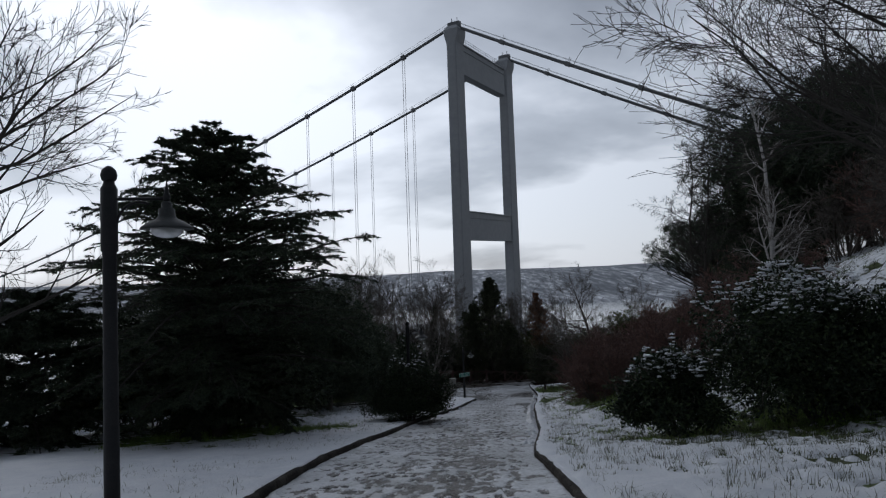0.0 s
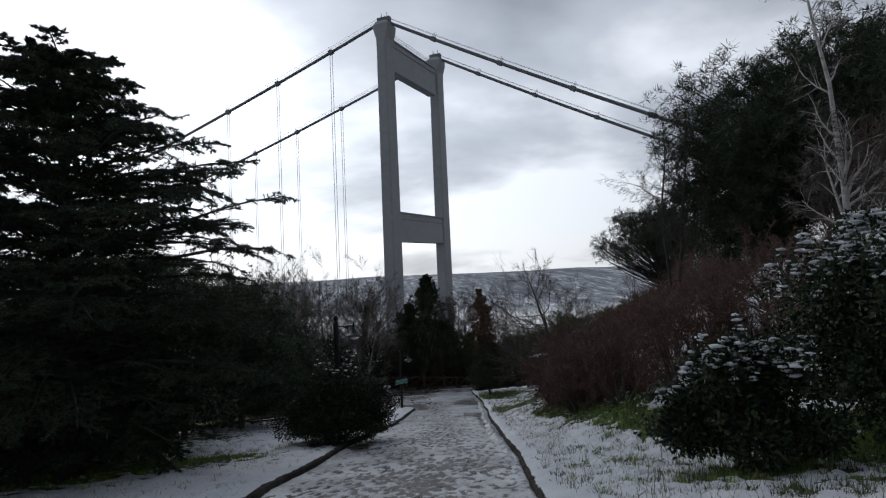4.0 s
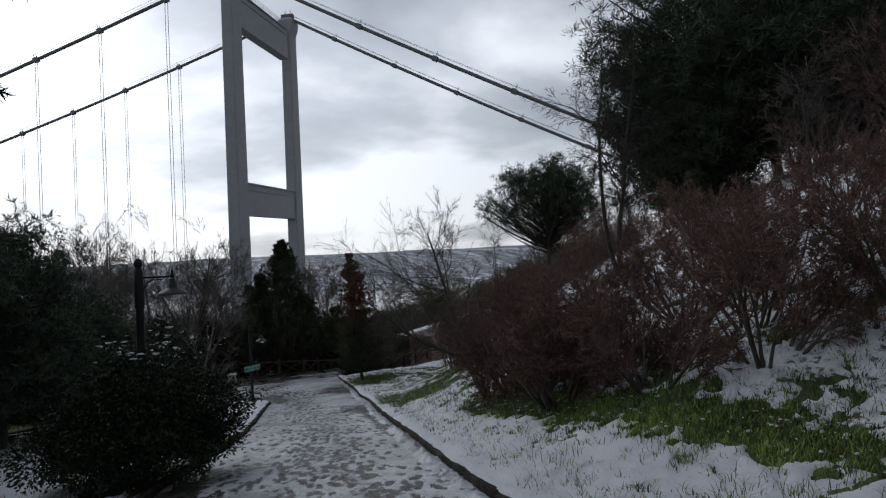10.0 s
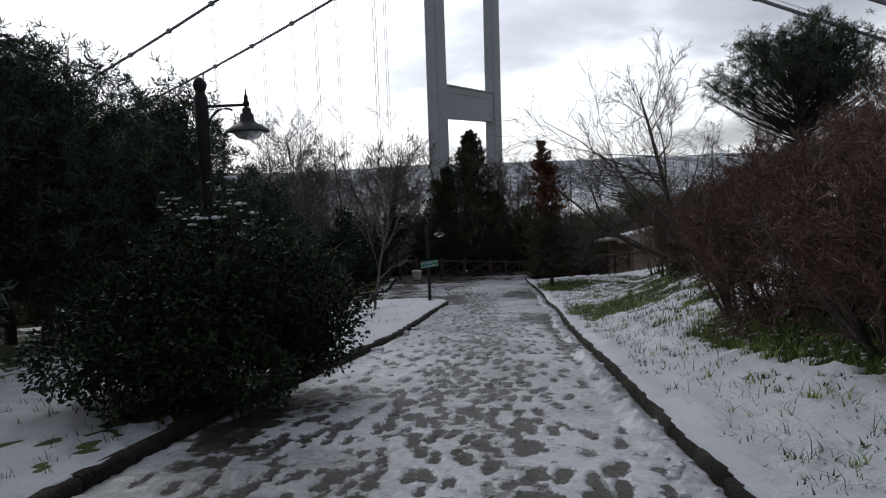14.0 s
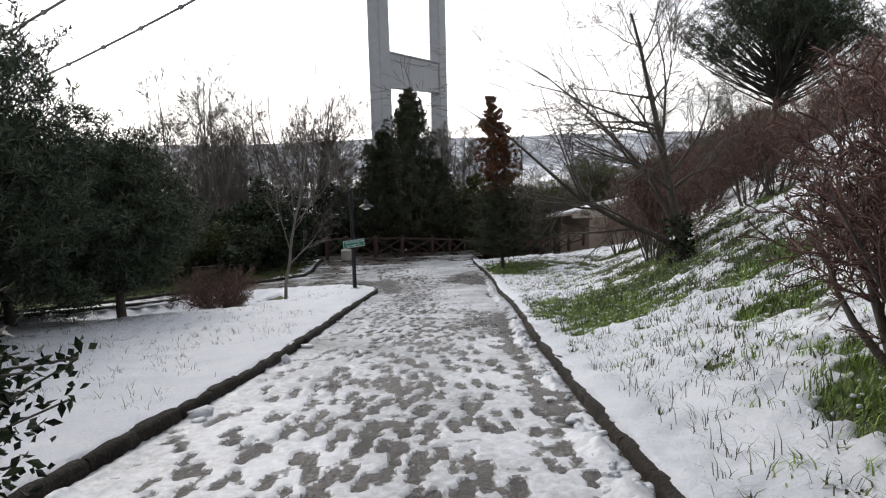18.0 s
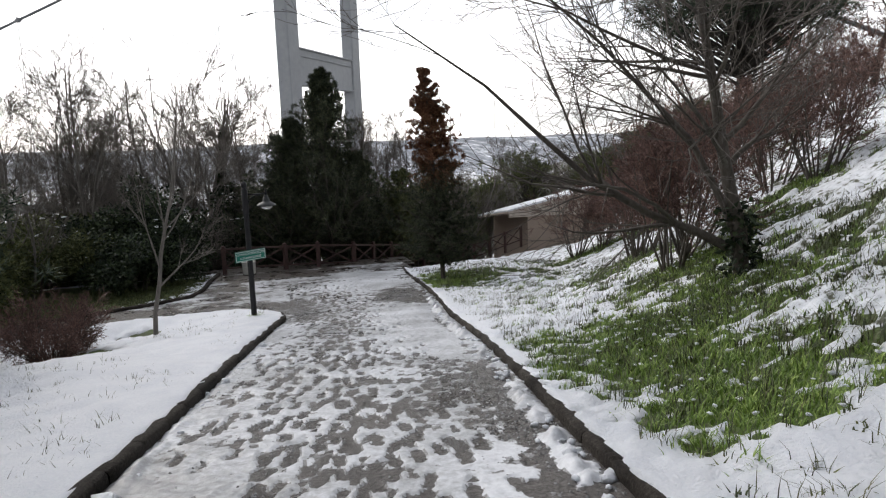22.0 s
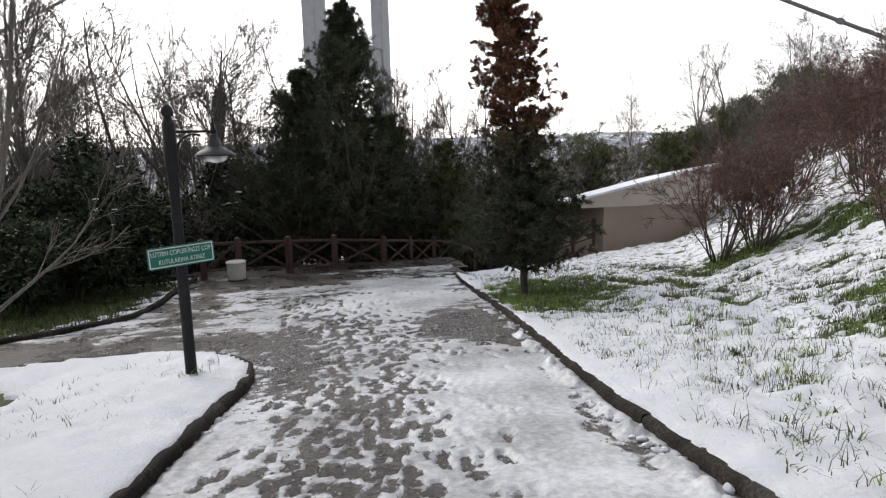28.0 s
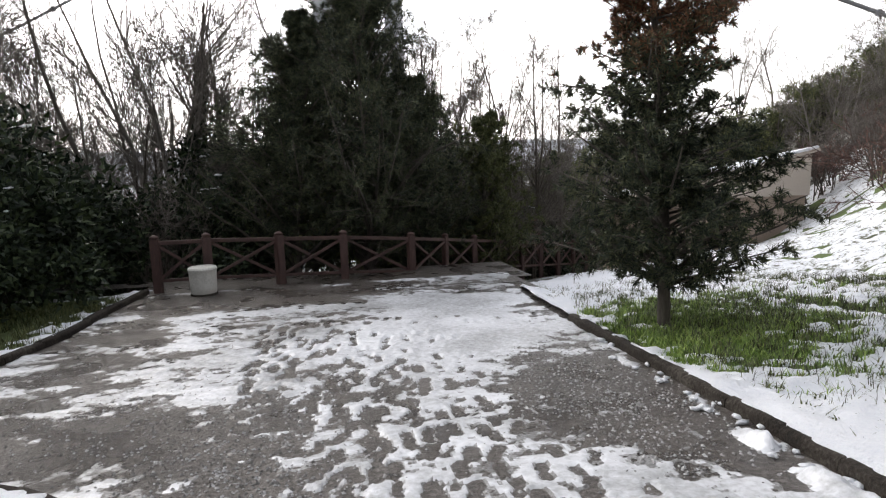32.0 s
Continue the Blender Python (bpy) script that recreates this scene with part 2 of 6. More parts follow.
DRYGRASS = two_scale("dull_grass_tufts", [(0.25, (0.025, 0.03, 0.014)), (0.5, (0.06, 0.075, 0.03)), (0.78, (0.15, 0.15, 0.07))], 0.8, 10, 0.6, bumps=0, island=0.6)
IRON = two_scale("black_painted_iron", [(0.3, (0.010, 0.010, 0.011)), (0.5, (0.018, 0.018, 0.02)), (0.75, (0.04, 0.038, 0.036))], 3, 60, 0.55, 0.0, bumps=0.25, dist=0.003)
IRON.node_tree.nodes["Principled BSDF"].inputs["Specular IOR Level"].default_value = 0.25
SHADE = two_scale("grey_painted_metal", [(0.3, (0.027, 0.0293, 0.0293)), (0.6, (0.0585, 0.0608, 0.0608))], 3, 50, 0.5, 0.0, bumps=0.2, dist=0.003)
SHADE.node_tree.nodes["Principled BSDF"].inputs["Specular IOR Level"].default_value = 0.25
BOWL = two_scale("clouded_lamp_glass", [(0.3, (0.55, 0.56, 0.55)), (0.7, (0.75, 0.76, 0.75))], 4, 40, 0.2, bumps=0)
BOWL.node_tree.nodes["Principled BSDF"].inputs["Transmission Weight"].default_value = 0.65
SIGN = two_scale("green_sign_enamel", [(0.3, (0.0, 0.15, 0.105)), (0.7, (0.005, 0.21, 0.15))], 3, 60, 0.4, bumps=0.1, dist=0.002)
WHITE = two_scale("white_sign_paint", [(0.3, (0.62, 0.66, 0.65)), (0.7, (0.8, 0.82, 0.81))], 3, 60, 0.5, bumps=0)
WOOD = two_scale("red_brown_stained_wood", [(0.3, (0.028, 0.0144, 0.0128)), (0.5, (0.068, 0.0336, 0.0288)), (0.7, (0.12, 0.068, 0.056))], 2, 25, 0.65, bumps=0.5, dist=0.01, stretch=(0.8, 0.8, 0.24))
BINCON = two_scale("stained_pale_plastic", [(0.3, (0.36, 0.35, 0.31)), (0.5, (0.58, 0.57, 0.53)), (0.7, (0.68, 0.67, 0.63))], 3, 30, 0.6, bumps=0.2, dist=0.005)
PLASTER = two_scale("tan_plaster", [(0.3, (0.27, 0.205, 0.165)), (0.5, (0.34, 0.265, 0.215)), (0.7, (0.39, 0.31, 0.26))], 0.5, 14, 0.85, bumps=0.25, dist=0.01)
PALEPLASTER = two_scale("pale_fascia_paint", [(0.3, (0.42, 0.36, 0.31)), (0.7, (0.55, 0.48, 0.42))], 0.8, 18, 0.8, bumps=0.2, dist=0.008)
STEEL = two_scale("grey_painted_steel", [(0.3, (0.27, 0.285, 0.305)), (0.5, (0.33, 0.345, 0.365)), (0.7, (0.40, 0.41, 0.43))], 0.05, 0.7, 0.55, bumps=0.15, dist=0.05)
CABLE = two_scale("dark_wrapped_cable", [(0.3, (0.13, 0.137, 0.145)), (0.7, (0.21, 0.217, 0.225))], 0.2, 2, 0.6, bumps=0)
ROPE = two_scale("pale_hanger_rope", [(0.3, (0.30, 0.31, 0.32)), (0.7, (0.42, 0.43, 0.44))], 0.2, 2, 0.6, bumps=0)
WATER = two_scale("strait_water", [(0.3, (0.10, 0.13, 0.16)), (0.7, (0.16, 0.19, 0.22))], 0.004, 0.05, 0.12, bumps=0.25, dist=0.3)
# pale blue-grey of the distance haze is put into the hills' own colour
FARHILL = two_scale("hazed_wooded_town_hills", [(0.38, (0.13, 0.15, 0.172)), (0.48, (0.21, 0.225, 0.25)), (0.55, (0.40, 0.415, 0.445)), (0.62, (0.86, 0.88, 0.92))], 0.012, 0.06, 0.9, bumps=0, amount=0.6, stretch=(1, 0.14, 1))
PEBBLE = two_scale("grey_gravel", [(0.25, (0.12, 0.115, 0.11)), (0.5, (0.24, 0.235, 0.23)), (0.75, (0.42, 0.42, 0.42))], 3, 30, 0.6, bumps=0, island=0.8)
for dull in (LEAF, NEEDLE, YOUNGPINE, DARKCYPRESS, OLIVE, RUST):
    dull.node_tree.nodes["Principled BSDF"].inputs["Specular IOR Level"].default_value = 0.15

# ---- mesh tools ----
def sheet(name, verts, faces, mat, smooth=True, kind="structure", label="", category=""):
    me = bpy.data.meshes.new(name)
    me.from_pydata(np.asarray(verts).tolist(), [], np.asarray(faces).tolist() if not isinstance(faces, list) else faces)
    me.materials.append(mat)
    if smooth:
        me.polygons.foreach_set("use_smooth", [True] * len(me.polygons))
    ob = new(name, me)
    return tagged(ob, label, category, kind=kind)


def fast_mesh(name, verts, faces, mat, smooth=True):
    """A mesh from arrays: verts N x 3, faces M x k, all with the same k."""
    verts, faces = np.asarray(verts, np.float32), np.asarray(faces, np.int32)
    me = bpy.data.meshes.new(name)
    k = faces.shape[1]
    me.vertices.add(len(verts))
    me.vertices.foreach_set("co", verts.ravel())
    me.loops.add(faces.size)
    me.loops.foreach_set("vertex_index", faces.ravel())
    me.polygons.add(len(faces))
    me.polygons.foreach_set("loop_start", np.arange(0, faces.size, k, dtype=np.int32))
    me.polygons.foreach_set("use_smooth", np.full(len(faces), smooth))
    me.update(calc_edges=True)
    me.materials.append(mat)
    return me


def thing(name, place, label, category, group="", kind="", rz=0.0, scale=1.0):
    e = new(name)
    e.empty_display_size = 0.2
    e.location, e.rotation_euler, e.scale = place, (0, 0, radians(rz)), (scale,) * 3
    return tagged(e, label, category, group, kind)


def part(name, data, mat, parent, label=""):
    """One mesh object under a thing or a part; data is a bmesh or a mesh."""
    if isinstance(data, bmesh.types.BMesh):
        me = bpy.data.meshes.new(name)
        data.normal_update()
        data.to_mesh(me)
        data.free()
        me.materials.append(mat)
    else:
        me = data
    ob = new(name, me)
    ob.parent = parent
    return tagged(ob, label)


def box_bm(sx, sy, sz, at=(0, 0, 0), bevel=0.0, turn=None):
    bm = bmesh.new()
    bmesh.ops.create_cube(bm, size=1)
    bmesh.ops.scale(bm, vec=(sx, sy, sz), verts=bm.verts)
    if bevel:
        bmesh.ops.bevel(bm, geom=bm.edges[:], offset=bevel, segments=2, affect="EDGES")
    if turn is not None:
        bmesh.ops.transform(bm, matrix=turn, verts=bm.verts)
    bmesh.ops.translate(bm, vec=at, verts=bm.verts)
    return bm


def lathe_bm(profile, sides=20, at=(0, 0, 0)):
    bm = bmesh.new()
    rings = []
    for r, z in profile:
        rings.append([bm.verts.new((at[0] + r * math.cos(2 * math.pi * i / sides), at[1] + r * math.sin(2 * math.pi * i / sides), at[2] + z)) for i in range(sides)])
    for a, b in zip(rings, rings[1:]):
        for i in range(sides):
            bm.faces.new((a[i], a[(i + 1) % sides], b[(i + 1) % sides], b[i])).smooth = True
    bm.faces.new(rings[0][::-1])
    bm.faces.new(rings[-1])
    return bm


def tubes(P, R, sides):
    """Tapered tubes along N curves of K points: verts and quads."""
    N, K, _ = P.shape
    T = np.gradient(P, axis=1)
    T /= np.linalg.norm(T, axis=2, keepdims=True) + 1e-9
    ref = np.where(np.abs(T[:, :1, 2:3]) > 0.9, np.array([1.0, 0, 0]), np.array([0, 0, 1.0]))
    A = np.cross(T, np.broadcast_to(ref, T.shape))
    A /= np.linalg.norm(A, axis=2, keepdims=True) + 1e-9
    B = np.cross(T, A)
    ang = np.arange(sides) * 2 * math.pi / sides
    V = P[:, :, None] + R[:, :, None, None] * (np.cos(ang)[None, None, :, None] * A[:, :, None] + np.sin(ang)[None, None, :, None] * B[:, :, None])
    idx = np.arange(N * K * sides).reshape(N, K, sides)
    nxt = np.roll(idx, -1, axis=2)
    F = np.stack([idx[:, :-1], nxt[:, :-1], nxt[:, 1:], idx[:, 1:]], axis=-1).reshape(-1, 4)
    return V.reshape(-1, 3), F


def join_arrays(pieces):
    vs, fs, n = [], [], 0
    for v, f in pieces:
        vs.append(v)
        fs.append(f + n)
        n += len(v)
    return np.concatenate(vs), np.concatenate(fs)


def unit(a):
    return a / (np.linalg.norm(a, axis=-1, keepdims=True) + 1e-9)


def sprout(P, R, per, lo, hi, spread, length, K, rng, wander=0.15, lift=0.0, shrink=0.55, taper=0.5, slope=0.6, end=0.15):
    """Child branches on N parent curves: (N * per) x K x 3 and their radii. spread: degrees off the parent; lift: pull up (or down)."""
    N, KP, _ = P.shape
    t = rng.uniform(lo, hi, (N, per))
    s = t * (KP - 1)
    i = np.minimum(s.astype(int), KP - 2)
    f = (s - i)[..., None]
    n = np.arange(N)[:, None]
    base = P[n, i] * (1 - f) + P[n, i + 1] * f
    tang = unit(P[n, i + 1] - P[n, i])
    rad = (R[n, i] * (1 - f[..., 0]) + R[n, i + 1] * f[..., 0]) * taper
    whole = np.linalg.norm(np.diff(P, axis=1), axis=2).sum(1)[:, None]
    L = (length * whole if length < 2 else length) * (1 - slope * t) * rng.uniform(shrink, 1.0, (N, per))
    perp = unit(np.cross(tang, rng.normal(size=tang.shape)))
    a = np.radians(spread) * rng.uniform(0.7, 1.25, (N, per))[..., None]
    d = np.cos(a) * tang + np.sin(a) * perp
    d, base, L, rad = d.reshape(-1, 3), base.reshape(-1, 3), L.ravel(), rad.ravel()
    out = np.empty((len(L), K, 3))
    out[:, 0] = base
    for k in range(1, K):
        d = unit(d + wander * rng.normal(size=d.shape) + np.array([0, 0, lift]))
        out[:, k] = out[:, k - 1] + d * (L / (K - 1))[:, None]
    rr = rad[:, None] * np.linspace(1, end, K)[None]
    return out, np.maximum(rr, 0.0025)


def stems(count, height, lean, radius, K, rng, wander=0.06, lift=0.0, root=0.1, end=0.2):
    az = rng.uniform(0, 2 * math.pi, count)
    le = np.radians(lean) * rng.uniform(0.4, 1.2, count)
    d = np.stack([np.cos(az) * np.sin(le), np.sin(az) * np.sin(le), np.cos(le)], 1)
    P = np.empty((count, K, 3))
    P[:, 0] = np.stack([np.cos(az) * root, np.sin(az) * root, np.full(count, -0.12)], 1)
    L = height * rng.uniform(0.75, 1.08, count)
    for k in range(1, K):
        d = unit(d + wander * rng.normal(size=d.shape) + np.array([0, 0, lift]))
        P[:, k] = P[:, k - 1] + d * (L / (K - 1))[:, None]
    return P, radius * rng.uniform(0.7, 1.1, count)[:, None] * np.linspace(1, end, K)[None]


def blades(pos, direction, length, width, rng):
    """Thin three-cornered needles or grass blades."""
    side = unit(np.cross(direction, rng.normal(size=direction.shape)))
    v = np.stack([pos - side * width, pos + side * width, pos + direction * np.asarray(length)[..., None]], 1)
    return v.reshape(-1, 3), np.arange(len(pos) * 3).reshape(-1, 3)


def leaf_quads(pos, direction, length, width, rng):
    side = unit(np.cross(direction, rng.normal(size=direction.shape)))
    n = np.cross(side, direction)
    L = np.asarray(length)[..., None]
    midp = pos + direction * L * 0.5 + n * L * 0.1
    v = np.stack([pos, midp - side * width, pos + direction * L, midp + side * width], 1)
    return v.reshape(-1, 3), np.arange(len(pos) * 4).reshape(-1, 4)


def along(P, per, rng, lo=0.1, hi=1.0):
    N, K, _ = P.shape
    t = rng.uniform(lo, hi, (N, per)) * (K - 1)
    i = np.minimum(t.astype(int), K - 2)
    f = (t - i)[..., None]
    n = np.arange(N)[:, None]
    return (P[n, i] * (1 - f) + P[n, i + 1] * f).reshape(-1, 3), unit(P[n, i + 1] - P[n, i]).reshape(-1, 3)

# ---- the lie of the land ----
PATH_Y = [-40, 0, 5, 10, 15, 20, 25, 30, 35, 38.2, 40, 42, 44, 46.2, 50, 54, 70]
PATH_Z = [5.0, 0, -0.73, -1.46, -2.36, -3.10, -3.80, -4.60, -5.39, -5.93, -6.22, -6.48, -6.66, -6.82, -7.02, -7.2, -8.0]
RIGHT_EDGE = [(1.35, -8), (1.40, 5), (1.45, 7.8), (1.53, 11.6), (1.78, 13.4), (2.42, 17.2), (2.9, 21.3), (3.12, 23), (3.42, 25.5), (3.9, 28.9), (4.3, 31.2), (4.76, 34.2), (5.22, 37.8), (5.62, 40.1), (5.9, 42.0), (6.02, 43.3), (6.1, 44.8), (6.15, 46.4), (6.25, 48.5), (6.5, 50.6), (7.0, 53)]
LEFT_EDGE = [(-2.5, -8), (-2.4, 8.4), (-2.33, 12.5), (-2.1, 15.6), (-1.65, 17.8), (-1.08, 21.7), (-0.31, 24.4), (0.2, 27.0), (0.45, 28.6), (0.8, 31.5), (1.32, 36.3), (1.62, 38.9)]
TIP = [(1.76, 39.8), (1.8, 40.5), (1.72, 41.2), (1.42, 41.8), (1.0, 42.2), (0.47, 42.5), (-0.6, 42.6), (-2.2, 42.3), (-4.0, 41.1), (-6.0, 38.9), (-9.0, 36.0), (-14.0, 32.0)]
FAR_EDGE = [(-0.72, 51.5), (-0.85, 49.6), (-0.88, 47.6), (-1.1, 46.35), (-1.9, 45.4), (-2.9, 44.7), (-4.6, 43.4), (-6.2, 41.5), (-8.6, 38.8), (-14.0, 34.0)]


def path_z(y):
    y = np.asarray(y, float)
    return (np.interp(y - 1.2, PATH_Y, PATH_Z) + np.interp(y + 1.2, PATH_Y, PATH_Z) + np.interp(y, PATH_Y, PATH_Z)) / 3


def right_x(y):
    return np.interp(y, [p[1] for p in RIGHT_EDGE], [p[0] for p in RIGHT_EDGE])


def left_x(y):
    return np.interp(y, [p[1] for p in LEFT_EDGE], [p[0] for p in LEFT_EDGE])


def vnoise(x, y, scale, seed):
    """Smooth lattice noise, 0 to 1."""
    x, y = np.asarray(x) / scale, np.asarray(y) / scale
    ix, iy = np.floor(x).astype(np.int64), np.floor(y).astype(np.int64)
    fx, fy = x - ix, y - iy
    fx, fy = fx * fx * (3 - 2 * fx), fy * fy * (3 - 2 * fy)

    def lattice(a, b):
        h = (a * 374761393 + b * 668265263 + seed * 974634777) & 0x7FFFFFFF
        h = ((h ^ (h >> 13)) * 1274126177) & 0x7FFFFFFF
        return ((h ^ (h >> 16)) & 0xFFFF) / 65535.0

    a = lattice(ix, iy) * (1 - fx) + lattice(ix + 1, iy) * fx
    b = lattice(ix, iy + 1) * (1 - fx) + lattice(ix + 1, iy + 1) * fx
    return a * (1 - fy) + b * fy


def fnoise(x, y, scale, seed):
    return (vnoise(x, y, scale, seed) * 0.55 + vnoise(x, y, scale * 0.47, seed + 7) * 0.29 + vnoise(x, y, scale * 0.21, seed + 13) * 0.16)


def land(x, y):
    """Height of the bare ground beside the path."""
    x, y = np.asarray(x, float), np.asarray(y, float)
    z = path_z(y) + 0.08
    d = np.clip(x - right_x(y), 0, None)
    e = d - np.interp(y, [0, 8, 13, 18, 28, 36, 44, 52, 58, 80], [7, 6.5, 4.5, 0.6, 0.5, 1.6, 4.5, 8.0, 11.2, 11.5])
    hill = np.interp(e, [0, 1.5, 3, 6, 10, 16, 30, 60, 200], [0, 0.4, 1.0, 2.7, 4.9, 7.3, 11, 15, 20])
    z = z + 0.05 * np.clip(d, 0, 3) + hill * np.interp(y, [-10, 8, 60, 110], [0.75, 0.9, 1.0, 1.2])
    dl = np.clip(left_x(np.minimum(y, 39)) - x, 0, None)
    back = np.interp(x, [-14, -9, -6, -4, -2.2, -0.6, 0.5, 1.0], [32, 36, 38.9, 41.1, 42.3, 42.6, 42.5, 42.2]) - y
    z = z - 0.08 * np.clip(dl - 0.6, 0, 6) * np.clip((y - 36) / 3, 0, 1) * np.clip((back - 0.3) / 1.2, 0, 1)
    z = z - 0.02 * np.clip(dl, 0, 9) - 0.28 * np.clip(dl - 13, 0, None)
    drop = (0.17 * np.clip(y - 51.5, 0, 6) + 0.36 * np.clip(y - 57.5, 0, None)) * np.interp(x, [8, 20, 45, 120], [1, 0.7, 0.42, 0.42])
    z = z - drop - np.interp(y, [46.5, 50.5, 58, 63], [0, 0.42, 0.5, 0.42]) * np.clip((x - right_x(y) + 0.7 * np.clip((y - 49) / 2, 0, 1)) / 0.7, 0, 1) * np.interp(x, [12, 17], [1, 0])
    z = z + (fnoise(x, y, 2.3, 3) - 0.5) * 0.16 * np.clip((np.abs(d) + dl) / 1.5, 0, 1)
    z = np.maximum(z, -74.0)
    far = np.clip((y - 1450) / 1500, 0, 1)
    return z + far * far * (3 - 2 * far) * (45 + 85 * fnoise(x, y, 1500.0, 21)) + np.clip((y - 1450) / 80, 0, 1) * 10


def polygon_inside(poly, x, y):
    """Signed distance to a closed outline, positive inside."""
    poly = np.asarray(poly, float)
    best = np.full(x.shape, 1e9)
    inside = np.zeros(x.shape, bool)
    for (ax, ay), (bx, by) in zip(poly, np.roll(poly, -1, axis=0)):
        vx, vy = bx - ax, by - ay
        t = np.clip(((x - ax) * vx + (y - ay) * vy) / (vx * vx + vy * vy + 1e-12), 0, 1)
        best = np.minimum(best, (x - ax - t * vx) ** 2 + (y - ay - t * vy) ** 2)
        cross = ((ay > y) != (by > y)) & (x < (bx - ax) * (y - ay) / (by - ay + 1e-12) + ax)
        inside ^= cross
    return np.where(inside, 1, -1) * np.sqrt(best)


RIGHT_VERGE = RIGHT_EDGE[:-1] + [(9, 54.5), (14, 60.2), (22, 63.5), (45, 68), (45, -8)]
ISLAND = LEFT_EDGE + TIP + [(-26, 26), (-26, -8)]
FAR_VERGE = FAR_EDGE + [(-26, 28), (-26, 52.5), (-0.7, 52.5)]


def grid_faces(nx, ny, keep):
    """Quads of a grid (index = iy * nx + ix) where any of the four corners is kept, with unused points dropped."""
    i = np.arange(nx * ny).reshape(ny, nx)
    k = keep.reshape(ny, nx)
    use = k[:-1, :-1] | k[1:, :-1] | k[:-1, 1:] | k[1:, 1:]
    f = np.stack([i[:-1, :-1], i[:-1, 1:], i[1:, 1:], i[1:, :-1]], -1)[use]
    ids, inv = np.unique(f, return_inverse=True)
    return ids, inv.reshape(-1, 4)


def lines(lo, hi, step, grow=1.0, top=None):
    out, s = [lo], step
    while out[-1] < hi:
        out.append(out[-1] + s)
        s = min(s * grow, top or 1e9)
    return np.array(out)


# bare or green patches in the snow: x, y, radius across, radius along
GREEN = [(5.5, 30.8, 0.85, 1.9), (6.8, 31.8, 1.1, 1.3), (5.3, 28.9, 0.8, 0.7), (7.25, 44.9, 1.5, 1.5), (12.4, 45.7, 1.4, 0.6), (7.0, 28.3, 0.7, 0.5), (5.9, 26.3, 0.4, 0.3), (8.6, 34.0, 1.2, 0.6), (9.3, 37.7, 0.9, 0.7), (11.3, 34.9, 0.9, 0.5), (10.3, 39.3, 0.7, 0.5), (15.0, 44.4, 1.3, 0.7), (7.0, 23.5, 1.3, 0.5),
         (4.6, 12.3, 0.7, 0.6), (7.4, 12.9, 2.1, 1.4), (-4.9, 20.6, 1.9, 1.2), (-8.5, 20.2, 3.2, 2.6), (-1.2, 22.0, 0.95, 1.3), (-3.9, 47.4, 2.5, 2.0), (-2.2, 50.0, 1.1, 1.6), (-7.5, 45, 3.0, 3.0), (-9.5, 28, 4, 7), (12.5, 29, 1.4, 0.9), (-1.5, 41.0, 0.35, 0.25), (-2.5, 39.0, 0.9, 0.6)]



def green_mask(x, y):
    m = np.full(np.shape(x), -9.0)
    for cx, cy, rx, ry in GREEN:
        m = np.maximum(m, 1.05 - np.hypot((x - cx) / rx, (y - cy) / ry))
    d = x - right_x(y)
    m = np.maximum(m, (0.9 - np.abs(d - np.interp(y, [15, 17, 20, 26], [3.4, 2.7, 2.1, 1.7])) / 0.55) * np.where((y > 15.5) & (y < 25), 1, 0) - 9.0 * ((y < 15.5) | (y > 25)) - np.clip(y - 23.5, 0, 2) * 0.5)
    return m + (fnoise(x, y, 0.45, 31) - 0.5) * 1.3 + (vnoise(x, y, 0.13, 33) - 0.5) * 1.5


def snow_depth(x, y):
    """Depth of the verge snow over the ground; below nought where grass shows."""
    depth = 0.052 + (fnoise(x, y, 0.8, 5) - 0.5) * 0.05 + (vnoise(x, y, 0.45, 12) - 0.5) * 0.055 + (vnoise(x, y, 0.24, 9) - 0.5) * 0.036 + (vnoise(x, y, 0.12, 10) - 0.5) * 0.024 * (1 + (x > right_x(y)))
    d = x - right_x(y)
    patchy = np.clip((d - 1.2) / 3.0, 0, 1) * (x > 0)
    depth = depth - patchy * np.clip(fnoise(x, y, 0.36, 17) - 0.54, 0, 1) * 0.7 + patchy * ((vnoise(x, y, 0.3, 18) - 0.5) * 0.06 + (vnoise(x, y, 0.16, 19) - 0.5) * 0.05)
    depth = depth - np.clip(vnoise(x, y, 0.13, 41) - 0.86, 0, 1) * 0.3 * (x > 0)
    depth = depth - np.clip(vnoise(x, y, 0.17, 43) - 0.87, 0, 1) * 0.35 * (x < 1.9)
    for k in range(16):
        px, py = -5.6 + 0.17 * k + 0.12 * (k % 2), 7.0 + 0.33 * k * (1 - 0.3 * (k % 3))
        depth = depth - 0.035 * np.exp(-((x - px) / 0.06) ** 2 - ((y - py) / 0.13) ** 2)
    for px, py in ((0.55, 40.6), (0.72, 40.95), (0.2, 39.9), (0.36, 40.25), (0.1, 39.4), (1.25, 41.2), (0.95, 41.35), (1.45, 40.9)):
        depth = depth - 0.05 * np.exp(-((x - px) / 0.08) ** 2 - ((y - py) / 0.14) ** 2)
    green = green_mask(x, y)
    depth = np.where(depth > 0, depth * (1 - 0.7 * np.clip((green + 0.9) / 0.6, 0, 1)), depth)
    return depth - np.clip(green, 0, 0.5) * 0.35


